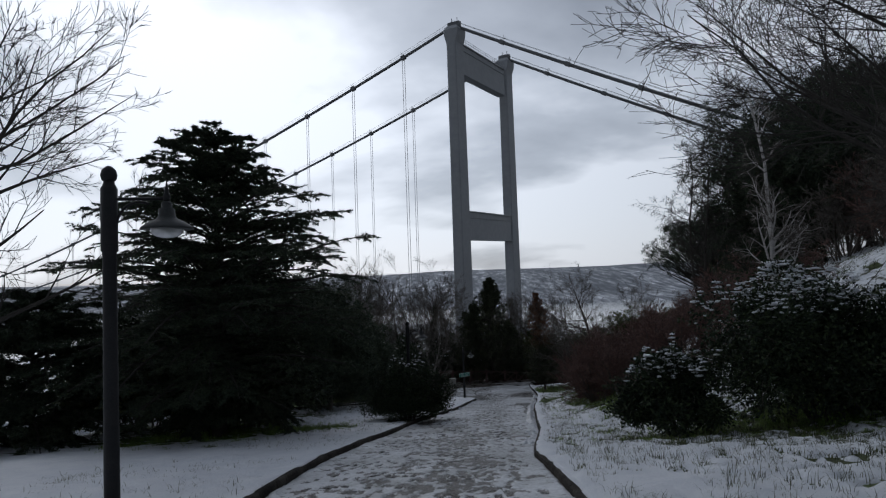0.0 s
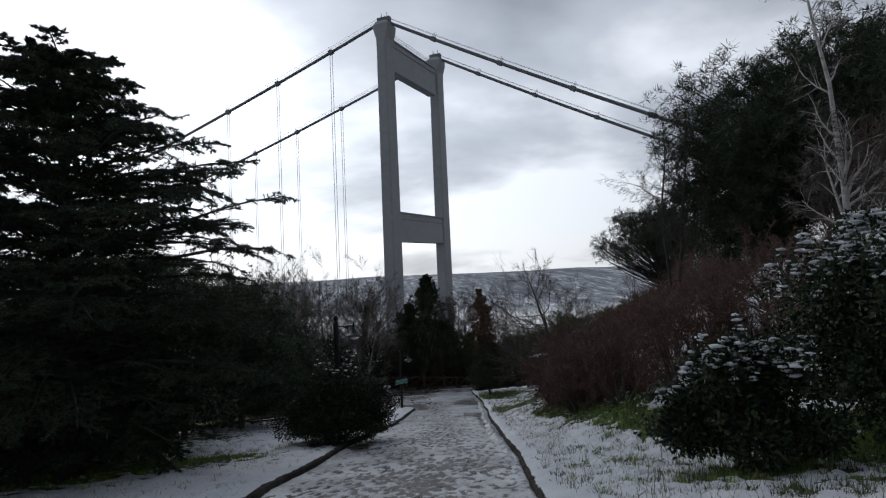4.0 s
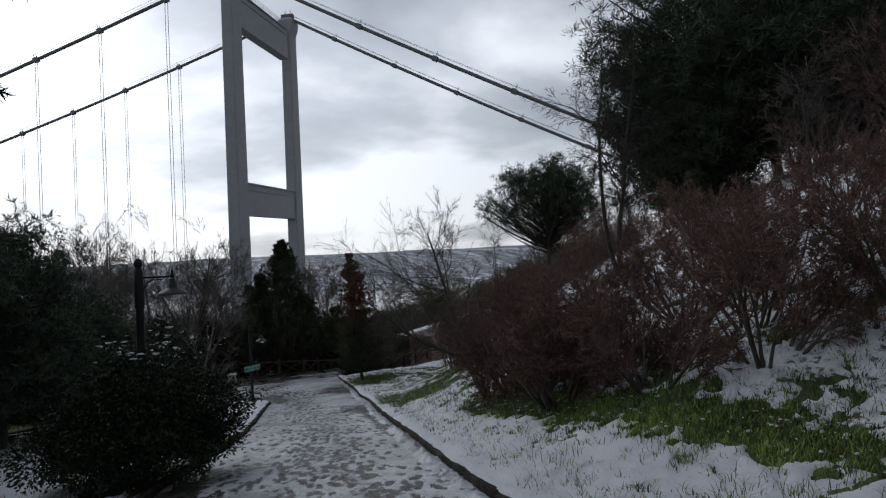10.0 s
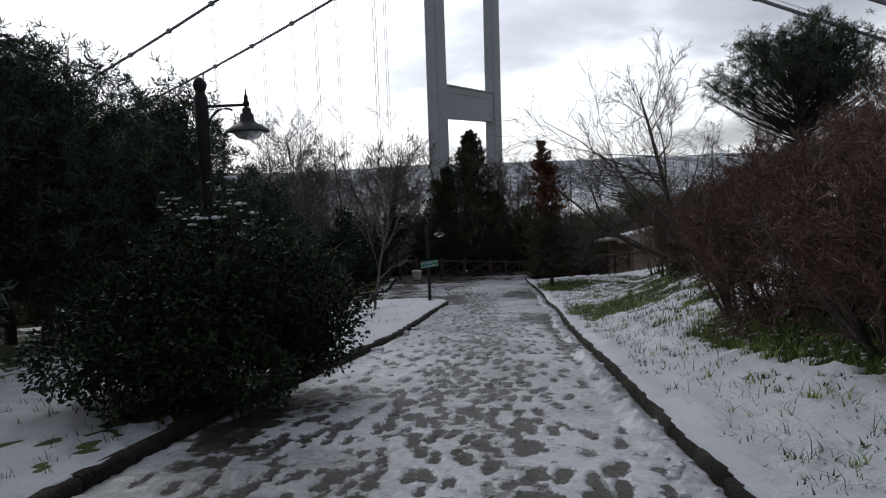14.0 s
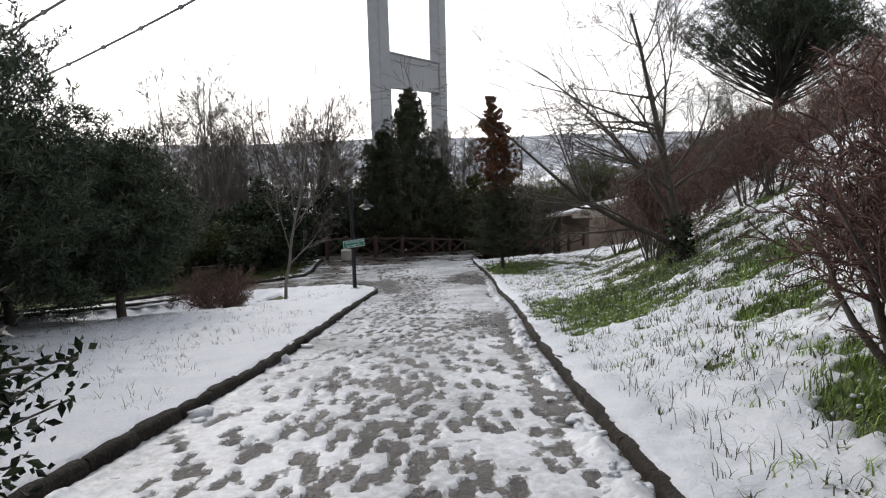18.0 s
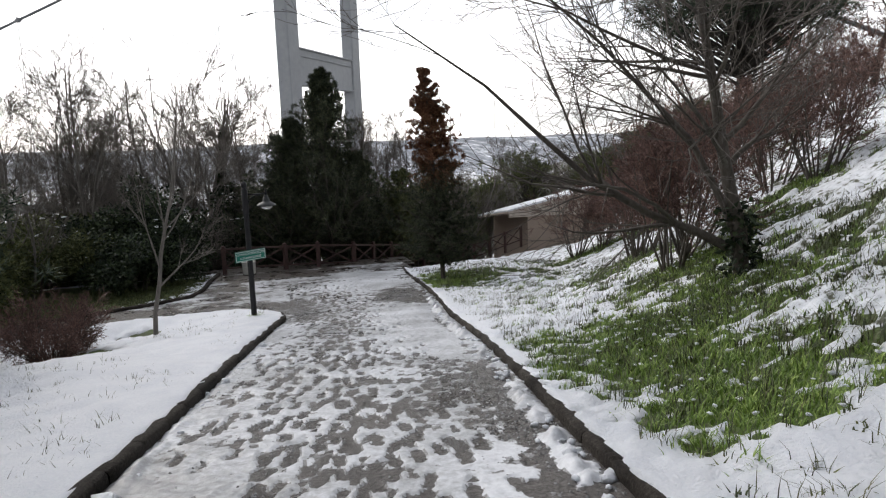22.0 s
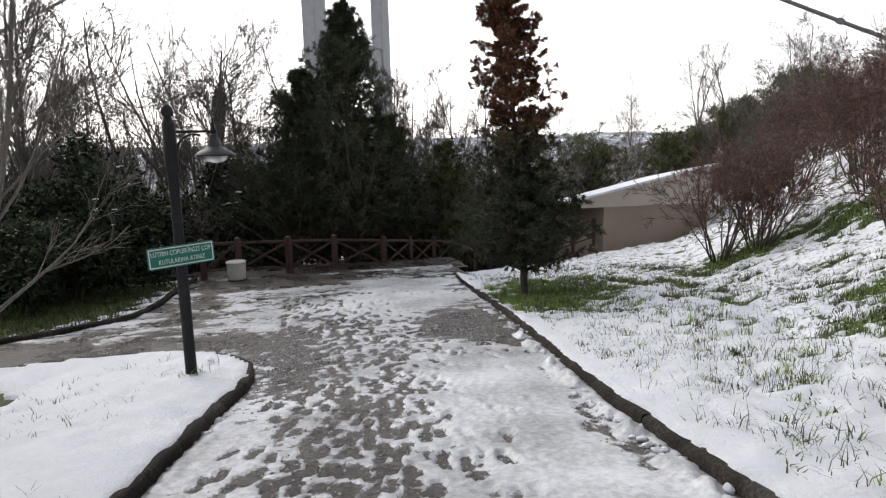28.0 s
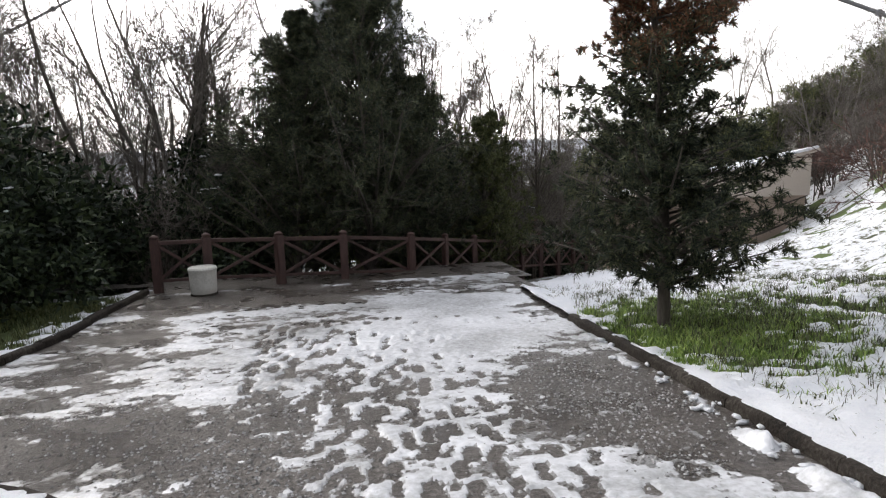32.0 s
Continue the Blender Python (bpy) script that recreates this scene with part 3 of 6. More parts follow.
def verge(name, poly, xs, ys, label, patchy=False, strip=0.0):
    """Ground sheet and snow sheet of one verge; the snow's rim lies on the kerb."""
    X, Y = np.meshgrid(xs, ys)
    sd = polygon_inside(poly, X, Y)
    Z = land(X, Y)
    sub = (slice(None, None, 3), slice(None, None, 3))
    ids, f = grid_faces(len(xs[::3]), len(ys[::3]), sd[sub] > 0.16)
    V = np.stack([X[sub], Y[sub], Z[sub] - 0.09 * (sd[sub] < 0.35) - 0.01], -1).reshape(-1, 3)
    ob = new(name, fast_mesh(name, V[ids], f, SOIL))
    tagged(ob, "grassy ground with dark soil beside the path", "ground", kind="structure")
    # points just outside the rim are drawn in onto it
    rim = 0.05 + 0.09 * (fnoise(X, Y, 0.35, 91) - 0.45)
    near = (sd < rim) & (sd > rim - 0.75)
    gx = (polygon_inside(poly, X[near] + 0.01, Y[near]) - sd[near]) / 0.01
    gy = (polygon_inside(poly, X[near], Y[near] + 0.01) - sd[near]) / 0.01
    X2, Y2 = X.copy(), Y.copy()
    X2[near] += gx * (rim - sd)[near]
    Y2[near] += gy * (rim - sd)[near]
    depth = snow_depth(X, Y)
    if strip:
        depth = depth - np.clip(sd - strip * (0.5 + fnoise(X, Y, 1.2, 97)), 0, 0.5) * 0.4
    back = np.clip((sd - rim) / 0.14, 0, 1)
    # past the path's bend the rim sinks with the ground
    base = np.where(Y2 > 48.5, np.minimum(path_z(Y2), land(X2, Y2) - 0.06), path_z(Y2))
    zs = np.where(depth > 0, base * (1 - back) + Z * back + 0.005 * (1 - back) + (depth * back + (0.115 + 0.03 * (fnoise(X, Y, 0.3, 93) - 0.5)) * (1 - back)), Z + depth - 0.01)
    zs = np.where(sd < rim, base + 0.075, zs)
    V = np.stack([X2, Y2, zs], -1).reshape(-1, 3)
    ids, f = grid_faces(len(xs), len(ys), (sd > rim) & (depth > -0.03))
    ob = new("snow", fast_mesh("snow", V[ids], f, SNOW))
    if patchy:
        ob.data.materials.append(PATCHY)
        d = (X - right_x(Y) + (fnoise(X, Y, 0.9, 95) - 0.5) * 2.2 - np.interp(Y, [0, 13, 26, 36, 44, 60], [4.5, 4, 2.2, 2.6, 3.8, 4.5])).reshape(-1)[ids][f].mean(1)
        ob.data.polygons.foreach_set("material_index", (d > 0).astype(np.int32))
    tagged(ob, label, "snow", kind="stuff")


def build_land():
    xs = np.concatenate([-lines(16, 4800, 1.2, 1.12)[::-1], np.arange(-15, 30.1, 0.5), lines(31.2, 4800, 1.2, 1.12)])
    ys = np.concatenate([-lines(9, 600, 1.2, 1.2)[::-1], np.arange(-8, 64.1, 0.5), lines(65, 4900, 1.0, 1.06)])
    X, Y = np.meshgrid(xs, ys)
    Z = land(X, Y)
    near = (polygon_inside([(-24, -7), (-24, 51), (4, 51), (9, 52.5), (14, 58.4), (22, 61.7), (43, 66), (43, -7)], X, Y) > -0.6)
    Z = np.where(near, Z - 0.35, Z)
    V = np.stack([X, Y, Z], -1).reshape(-1, 3)
    keep = np.ones(X.shape, bool)
    ids, f = grid_faces(len(xs), len(ys), keep)
    ground = new("ground", fast_mesh("ground", V[ids], f, EARTH))
    # far shore faces take the colour with haze painted in
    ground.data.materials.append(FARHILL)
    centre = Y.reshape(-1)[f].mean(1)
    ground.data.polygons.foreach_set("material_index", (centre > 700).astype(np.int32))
    tagged(ground, "wooded snowy hillside falling to the strait and rising on the far shore", "ground", kind="structure")
    xs, ys = lines(-4800, 4800, 300), lines(150, 1500, 150)
    X, Y = np.meshgrid(xs, ys)
    ids, f = grid_faces(len(xs), len(ys), np.ones(X.shape, bool))
    water = new("water", fast_mesh("water", np.stack([X, Y, np.full(X.shape, -68.0)], -1).reshape(-1, 3)[ids], f, WATER))
    tagged(water, "pale grey water of a wide strait", "water", kind="structure")
    verge("verge_ground", RIGHT_VERGE, np.concatenate([np.arange(1.0, 8.8, 0.056), np.arange(8.8, 17, 0.11), lines(17, 44, 0.15, 1.08, 0.8)]), np.concatenate([np.arange(-7.6, 1.5, 0.35), np.arange(1.5, 10, 0.085), np.arange(10, 47, 0.058), lines(47, 67.5, 0.12, 1.05, 0.5)]), "thin snow with grass poking through on the slope beside the path", True)
    verge("verge_ground", ISLAND, np.concatenate([-lines(5.5, 25, 0.1, 1.09, 0.8)[::-1], np.arange(-5.45, 2.3, 0.08)]), np.concatenate([np.arange(-7.6, 1.5, 0.35), np.arange(1.5, 43.2, 0.085)]), "smooth thin snow on the lawn beside the path")
    verge("verge_ground", FAR_VERGE, np.concatenate([-lines(8, 25, 0.15, 1.1, 0.8)[::-1], np.arange(-7.9, 0.4, 0.09)]), np.arange(33, 52.8, 0.09), "thin patchy snow along the kerb under the trees", False, 0.75)


def path_region(x, y):
    """Distance inside the trodden path and the open place at its foot."""
    return -np.maximum(np.maximum(polygon_inside(RIGHT_VERGE, x, y), polygon_inside(ISLAND, x, y)), polygon_inside(FAR_VERGE, x, y))


# stretches where the path is bare of snow: x, y, radius across, radius along, how strongly
BARE = [(-0.75, 21.4, 0.55, 1.5, 1.5), (5.35, 43.2, 1.0, 2.2, 1.2), (3.7, 31.0, 0.5, 4.2, 0.8), (4.75, 36.0, 0.35, 2.5, 0.6), (2.2, 41.2, 0.7, 1.7, 1.0), (0.2, 43.0, 2.2, 0.8, 1.1), (-3.5, 43.3, 4.5, 1.3, 1.5), (1.6, 50.3, 3.4, 1.3, 1.6), (-0.1, 47.5, 0.7, 2.5, 0.8), (1.2, 45.3, 1.4, 0.8, 0.4),
        (0.7, 29.3, 0.45, 1.6, 0.3), (2.4, 36.4, 0.5, 3.0, 0.25), (0.2, 15.5, 0.6, 8, 0.45), (1.4, 20, 0.6, 6, 0.4)]
FULL = [(4.2, 36.6, 0.8, 3.2, 2.0), (4.6, 39.8, 0.85, 1.8, 2.0), (4.6, 47.0, 1.1, 2.4, 1.1), (2.6, 45.6, 1.8, 1.4, 0.5), (-0.6, 19.6, 0.7, 2.5, 0.5), (0.9, 26.5, 0.45, 3.5, 0.5), (2.7, 27.5, 0.5, 1.8, 0.35), (3.6, 34.4, 0.6, 1.0, 0.5)]


def build_path():
    xs, ys = np.arange(-13.9, 7.3, 0.35), np.arange(-6, 53.4, 0.35)
    X, Y = np.meshgrid(xs, ys)
    sd = path_region(X, Y)
    ids, f = grid_faces(len(xs), len(ys), sd > -0.02)
    Z = path_z(Y) - 0.0
    ob = new("path", fast_mesh("path", np.stack([X, Y, np.where(sd > -0.5, Z, Z - 0.1)], -1).reshape(-1, 3)[ids], f, ASPHALT))
    tagged(ob, "wet worn asphalt path running downhill", "path", kind="structure")
    step = 0.029
    xs, ys = np.arange(-9.0, 6.7, step), np.arange(-3.0, 51.3, step)
    X, Y = np.meshgrid(xs, ys)
    sd = path_region(X, Y)
    h = np.interp(Y, [0, 8, 20, 30, 40, 43], [0.010, 0.009, 0.010, 0.011, 0.010, 0.006]) + (fnoise(X, Y, 0.9, 51) - 0.5) * 0.020 + (vnoise(X, Y, 0.16, 53) - 0.5) * 0.012 + (vnoise(X, Y, 0.075, 54) - 0.5) * 0.015
    # streaks lie across the open place at the foot
    h = h + np.clip((Y - 41.5) / 2, 0, 1) * ((fnoise(X * 0.35 + Y * 0.13 + (fnoise(X, Y, 0.7, 58) - 0.5) * 0.8, Y * 1.9 - X * 0.25, 0.55, 57) - 0.5) * 0.03 + (fnoise(X * 0.6, Y, 0.3, 59) - 0.5) * 0.02)
    for table, sign in ((BARE, -1), (FULL, 1)):
        for cx, cy, rx, ry, s in table:
            h = h + sign * s * 0.016 * np.clip(1.3 - np.hypot((X - cx) / rx, (Y - cy) / ry) + (fnoise(X, Y, 0.5, 61) - 0.5) * 0.8, 0, 1)
    rng = np.random.default_rng(8)
    n = 0
    while n < 3100:
        y = rng.uniform(2.5, 47.5)
        lo, hi = float(left_x(min(y, 39.5))), float(right_x(y))
        x = rng.normal(lo + float(np.interp(y, [28, 35], [0.5, 0.40])) * (hi - lo), float(np.interp(y, [28, 35], [0.26, 0.17])) * (hi - lo))
        if rng.random() < 0.06:
            x = rng.uniform(lo, hi)
        if y > 40:
            x = rng.normal(np.interp(y, [40, 47], [3.3, 2.2]), 1.0)
        if not lo + 0.25 < x < hi - 0.2:
            continue
        n += 1
        heading = rng.normal(0.14, 0.16) + (math.pi if rng.random() < 0.35 else 0)
        size = rng.uniform(0.85, 1.1)
        i0, i1 = np.searchsorted(xs, [x - 0.24, x + 0.24])
        j0, j1 = np.searchsorted(ys, [y - 0.24, y + 0.24])
        px, py = X[j0:j1, i0:i1] - x, Y[j0:j1, i0:i1] - y
        v = (px * math.sin(heading) + py * math.cos(heading)) / size
        u = (px * math.cos(heading) - py * math.sin(heading)) / size
        wide = 0.056 - 0.020 * np.exp(-((v + 0.025) / 0.04) ** 2)
        r = (np.abs(u / wide) ** 2.3 + np.abs(v / 0.15) ** 2.6) ** 0.42
        h[j0:j1, i0:i1] += -0.026 * np.clip((1.1 - r) / 0.2, 0, 1) * rng.uniform(0.4, 1.1) + 0.006 * np.exp(-((r - 1.22) / 0.16) ** 2)
    h = h + rng.normal(0, 0.0022, h.shape)
    h = np.clip(h, -0.02, 0.045)
    ridge = np.clip(1 - np.abs(right_x(Y) - X - 0.16) / 0.15, 0, 1) * np.clip((Y - 14) / 8, 0, 1) * np.clip((46 - Y) / 4, 0, 1)
    h = h + ridge * np.clip(fnoise(X, Y, 0.28, 71) - 0.42, 0, 1) * 0.34
    ridge = np.clip(1 - np.abs(X - left_x(np.minimum(Y, 39)) - 0.1) / 0.1, 0, 1) * np.clip((39.5 - Y) / 2, 0, 1)
    h = h + ridge * np.clip(fnoise(X, Y, 0.35, 73) - 0.5, 0, 1) * 0.2
    wet = np.clip(1.3 - np.abs(right_x(Y) - X - 0.24) / 0.2, 0, 1) * np.clip((Y - 22) / 4, 0, 1) * np.clip((46 - Y) / 3, 0, 1)
    h = h - wet * np.clip((fnoise(X, Y, 0.6, 75) - 0.33) * 5, 0, 1) * 0.022
    edge = np.clip(sd / 0.06, -1, 1)
    h = np.where(edge < 0, -0.02, h)
    keep = (sd > 0.01) & (h > -0.010)
    ids, f = grid_faces(len(xs), len(ys), keep)
    V = np.stack([X, Y, path_z(Y) + h], -1).reshape(-1, 3)
    ob = new("snow", fast_mesh("snow", V[ids], f, SLUSH))
    ob.data.materials.append(THIN)
    deep = (h + (vnoise(X, Y, 0.09, 79) - 0.5) * 0.004).reshape(-1)[ids][f].mean(1)
    ob.data.polygons.foreach_set("material_index", (deep < 0.0035).astype(np.int32))
    tagged(ob, "thin trodden snow pressed into many shoe prints on the path", "snow", kind="stuff")


def kerb(name, pts, inward, label, top=0.10):
    """A row of kerb stones along an outline; inward: +1 when the verge lies to the left of the run."""
    pts = np.array([p for p in pts], float)
    run = np.concatenate([[0], np.cumsum(np.linalg.norm(np.diff(pts, axis=0), axis=1))])
    root = thing(name, (0, 0, 0), label, "kerb", kind="structure")
    rng = np.random.default_rng(len(pts))
    cuts = [0.0]
    while cuts[-1] < run[-1] - 0.8:
        cuts.append(cuts[-1] + rng.uniform(0.55, 0.8))
    cuts.append(run[-1])

    def at(s):
        s = np.clip(s, 0, run[-1])
        return np.array([np.interp(s, run, pts[:, 0]), np.interp(s, run, pts[:, 1])])

    # cross section: inward, up
    profile = np.array([(0.0, -0.12), (0.0, top - 0.045), (0.008, top - 0.018), (0.03, top - 0.003), (0.07, top), (0.12, top - 0.006), (0.14, top - 0.03), (0.14, -0.12)])
    K = len(profile)
    for a, b in zip(cuts, cuts[1:]):
        g = rng.uniform(0.001, 0.004)
        ss = [a + g, a + g + 0.015, a + 0.33 * (b - a), a + 0.67 * (b - a), b - g - 0.015, b - g]
        shift, sink = rng.normal(0, 0.003), rng.normal(0, 0.003)
        V = []
        for k, q in enumerate(ss):
            d = at(q + 0.25) - at(q - 0.25)
            nrm = np.array([-d[1], d[0]]) / np.linalg.norm(d) * inward
            c = at(q)
            small = 0.006 if k in (0, 5) else 0.0
            u = profile[:, 0] + shift + small * (profile[:, 0] < 0.03) + rng.normal(0, 0.002, K)
            w = profile[:, 1] + sink - small * (profile[:, 1] > 0.02) + rng.normal(0, 0.002, K)
            xy = c + np.outer(u, nrm)
            V.append(np.column_stack([xy, path_z(np.full(K, c[1])) + w]))
        V = np.concatenate(V)
        n = len(ss)
        F = [(k * K + m, k * K + m + 1, (k + 1) * K + m + 1, (k + 1) * K + m) for k in range(n - 1) for m in range(K - 1)]
        F += [(0, 1, 6, 7), (1, 2, 5, 6), (2, 3, 4, 5), tuple(K * (n - 1) + m for m in (7, 6, 1, 0)), tuple(K * (n - 1) + m for m in (6, 5, 2, 1)), tuple(K * (n - 1) + m for m in (5, 4, 3, 2))]
        if inward > 0:
            F = [f[::-1] for f in F]
        ob = new("kerb_stone", fast_mesh("kerb_stone", V, F, KERB))
        ob.parent = root
    return root


build_land()
build_path()

# ---- suspension bridge ----
NEAR, FAR = Vector((4.9, 158.7, 0)), Vector((20.55, 186.4, 0.8))
ALONG = Vector((FAR.x - NEAR.x, FAR.y - NEAR.y, 0)).normalized()                      # across the deck, from one leg to the other
AXIS = Vector((ALONG.y, -ALONG.x, 0))                  # along the deck, towards the land
TURN_Z = math.atan2(AXIS.y, AXIS.x)


def tower_frame(place):
    return Matrix.Translation(place) @ Matrix.Rotation(TURN_Z, 4, "Z")


def leg_bm():
    bm = bmesh.new()
    rings = []
    for z, hx, hy in ((-70, 1.6, 2.6), (10, 1.42, 2.38), (59.5, 1.33, 2.2), (61.4, 1.4, 2.2), (63.4, 2.0, 2.25), (64.9, 2.15, 2.25), (65.9, 1.4, 1.6)):
        ring = []
        c = 0.22
        for sx, sy in ((-1, -1), (1, -1), (1, 1), (-1, 1)):
            for e in ((0, 1), (1, 0)) if sx * sy > 0 else ((1, 0), (0, 1)):
                ring.append(bm.verts.new((sx * (hx - c * e[0]), sy * (hy - c * e[1]), z)))
        rings.append(ring)
    for a, b in zip(rings, rings[1:]):
        for i in range(8):
            bm.faces.new((a[i], a[(i + 1) % 8], b[(i + 1) % 8], b[i]))
    bm.faces.new(rings[0][::-1])
    bm.faces.new(rings[-1])
    bmesh.ops.recalc_face_normals(bm, faces=bm.faces[:])
    return bm


def merge_boxes(boxes):
    bm = bmesh.new()
    for (sx, sy, sz, at) in boxes:
        made = bmesh.ops.create_cube(bm, size=1)["verts"]
        bmesh.ops.scale(bm, vec=(sx, sy, sz), verts=made)
        bmesh.ops.translate(bm, vec=at, verts=made)
    return bm


def cable_point(place, s):
    """A point of a main cable; s metres from the tower along the deck, landward positive."""
    if s >= 0:
        z = 66.4 - 0.555 * s + 0.00040 * s * s
    else:
        q = -s / 1000
        z = 66.4 - 4 * 82.9 * q * (1 - q)
    return Vector((place.x, place.y, place.z + z)) + AXIS * s


def curve_tube(points, radius, sides=8):
    P = np.array([[tuple(p) for p in points]], float)
    v, f = tubes(P, np.full(P.shape[:2], radius), sides)
    return v, f


def build_bridge():
    bridge = thing("suspension_bridge", (0, 0, 0), "grey steel suspension bridge tower with two main cables and paired hangers", "bridge")
    gap = Vector((FAR.x - NEAR.x, FAR.y - NEAR.y, 0)).length
    across = tower_frame(NEAR) @ Matrix.Rotation(math.atan2(FAR.z - NEAR.z, gap), 4, "X")
    for place in (NEAR, FAR):
        leg = part("tower_leg", leg_bm(), STEEL, bridge)
        leg.matrix_basis = tower_frame(place)
        saddle = part("cable_saddle", merge_boxes([(3.4, 1.1, 1.4, (0, 0, 66.5)), (2.0, 1.6, 0.5, (0, 0, 66.1)), (0.12, 0.12, 2.2, (0.6, 0.5, 67.5)), (0.12, 0.12, 1.8, (-0.5, -0.4, 67.3))]), CABLE, leg)
    for z0, z1, nm in ((53.9, 62.0, "upper_cross_beam"), (11.1, 18.6, "lower_cross_beam")):
        h = z1 - z0
        boxes = [(2.0, gap - 3.6, h, (0, gap / 2, (z0 + z1) / 2)), (2.7, gap - 3.6, 0.28, (0, gap / 2, z1 - 0.2)), (2.36, gap - 3.6, 0.22, (0, gap / 2, z1 - 1.7)), (2.5, gap - 3.6, 0.24, (0, gap / 2, z0 + 0.1))]
        beam = part(nm, merge_boxes(boxes), STEEL, bridge)
        beam.matrix_basis = across
    rail = [(0.06, gap - 4, 0.06, (sx * 1.2, gap / 2, 62.0 + zz)) for sx in (-1, 1) for zz in (0.7, 1.3)]
    rail += [(0.06, 0.06, 1.4, (sx * 1.2, 2.4 + i * (gap - 4.8) / 18, 62.6)) for sx in (-1, 1) for i in range(19)]
    r = part("beam_railing", merge_boxes(rail), ROPE, bridge)
    r.matrix_basis = across
    for place in (NEAR, FAR):
        main = [cable_point(place, s) for s in list(np.linspace(-500, -5, 60)) + [-2, 0, 2] + list(np.linspace(6, 150, 20))]
        v, f = curve_tube(main, 0.40)
        c = part("main_cable", fast_mesh("main_cable", v, f, CABLE), CABLE, bridge)
        for side in (-0.45, 0.45):
            hand = [p + ALONG * side + Vector((0, 0, 1.15)) for p in main]
            v, f = curve_tube(hand, 0.035, 4)
            part("hand_rope", fast_mesh("hand_rope", v, f, CABLE), CABLE, c)
        for s in [13.1 + 16.36 * i for i in range(8)] + [-15.8 - 17.1 * i for i in range(27)]:
            p = cable_point(place, s)
            d = (cable_point(place, s + 1) - p).normalized()
            m = Matrix.Translation(p) @ d.to_track_quat("X", "Z").to_matrix().to_4x4()
            clamp = part("cable_clamp", merge_boxes([(1.2, 1.0, 1.0, (0, 0, 0)), (0.07, 0.07, 1.3, (0, 0.45, 0.9)), (0.07, 0.07, 1.3, (0, -0.45, 0.9))]), CABLE, bridge)
            clamp.matrix_basis = m
            if s < 0:
                foot = -12.0
                for off in (-0.35, 0.35):
                    v, f = curve_tube([p + AXIS * off, Vector((p.x, p.y, foot)) + AXIS * off], 0.065, 5)
                    part("hanger", fast_mesh("hanger", v, f, ROPE), ROPE, bridge)
    deck = merge_boxes([(560, 30, 2.2, (-275, gap / 2, -14.0))])
    d = part("deck", deck, STEEL, bridge, "long grey steel road deck")
    d.matrix_basis = tower_frame(NEAR)


build_bridge()

# ---- plants ----
def on_land(x, y, sink=0.0):
    return (x, y, float(land(x, y)) - sink)


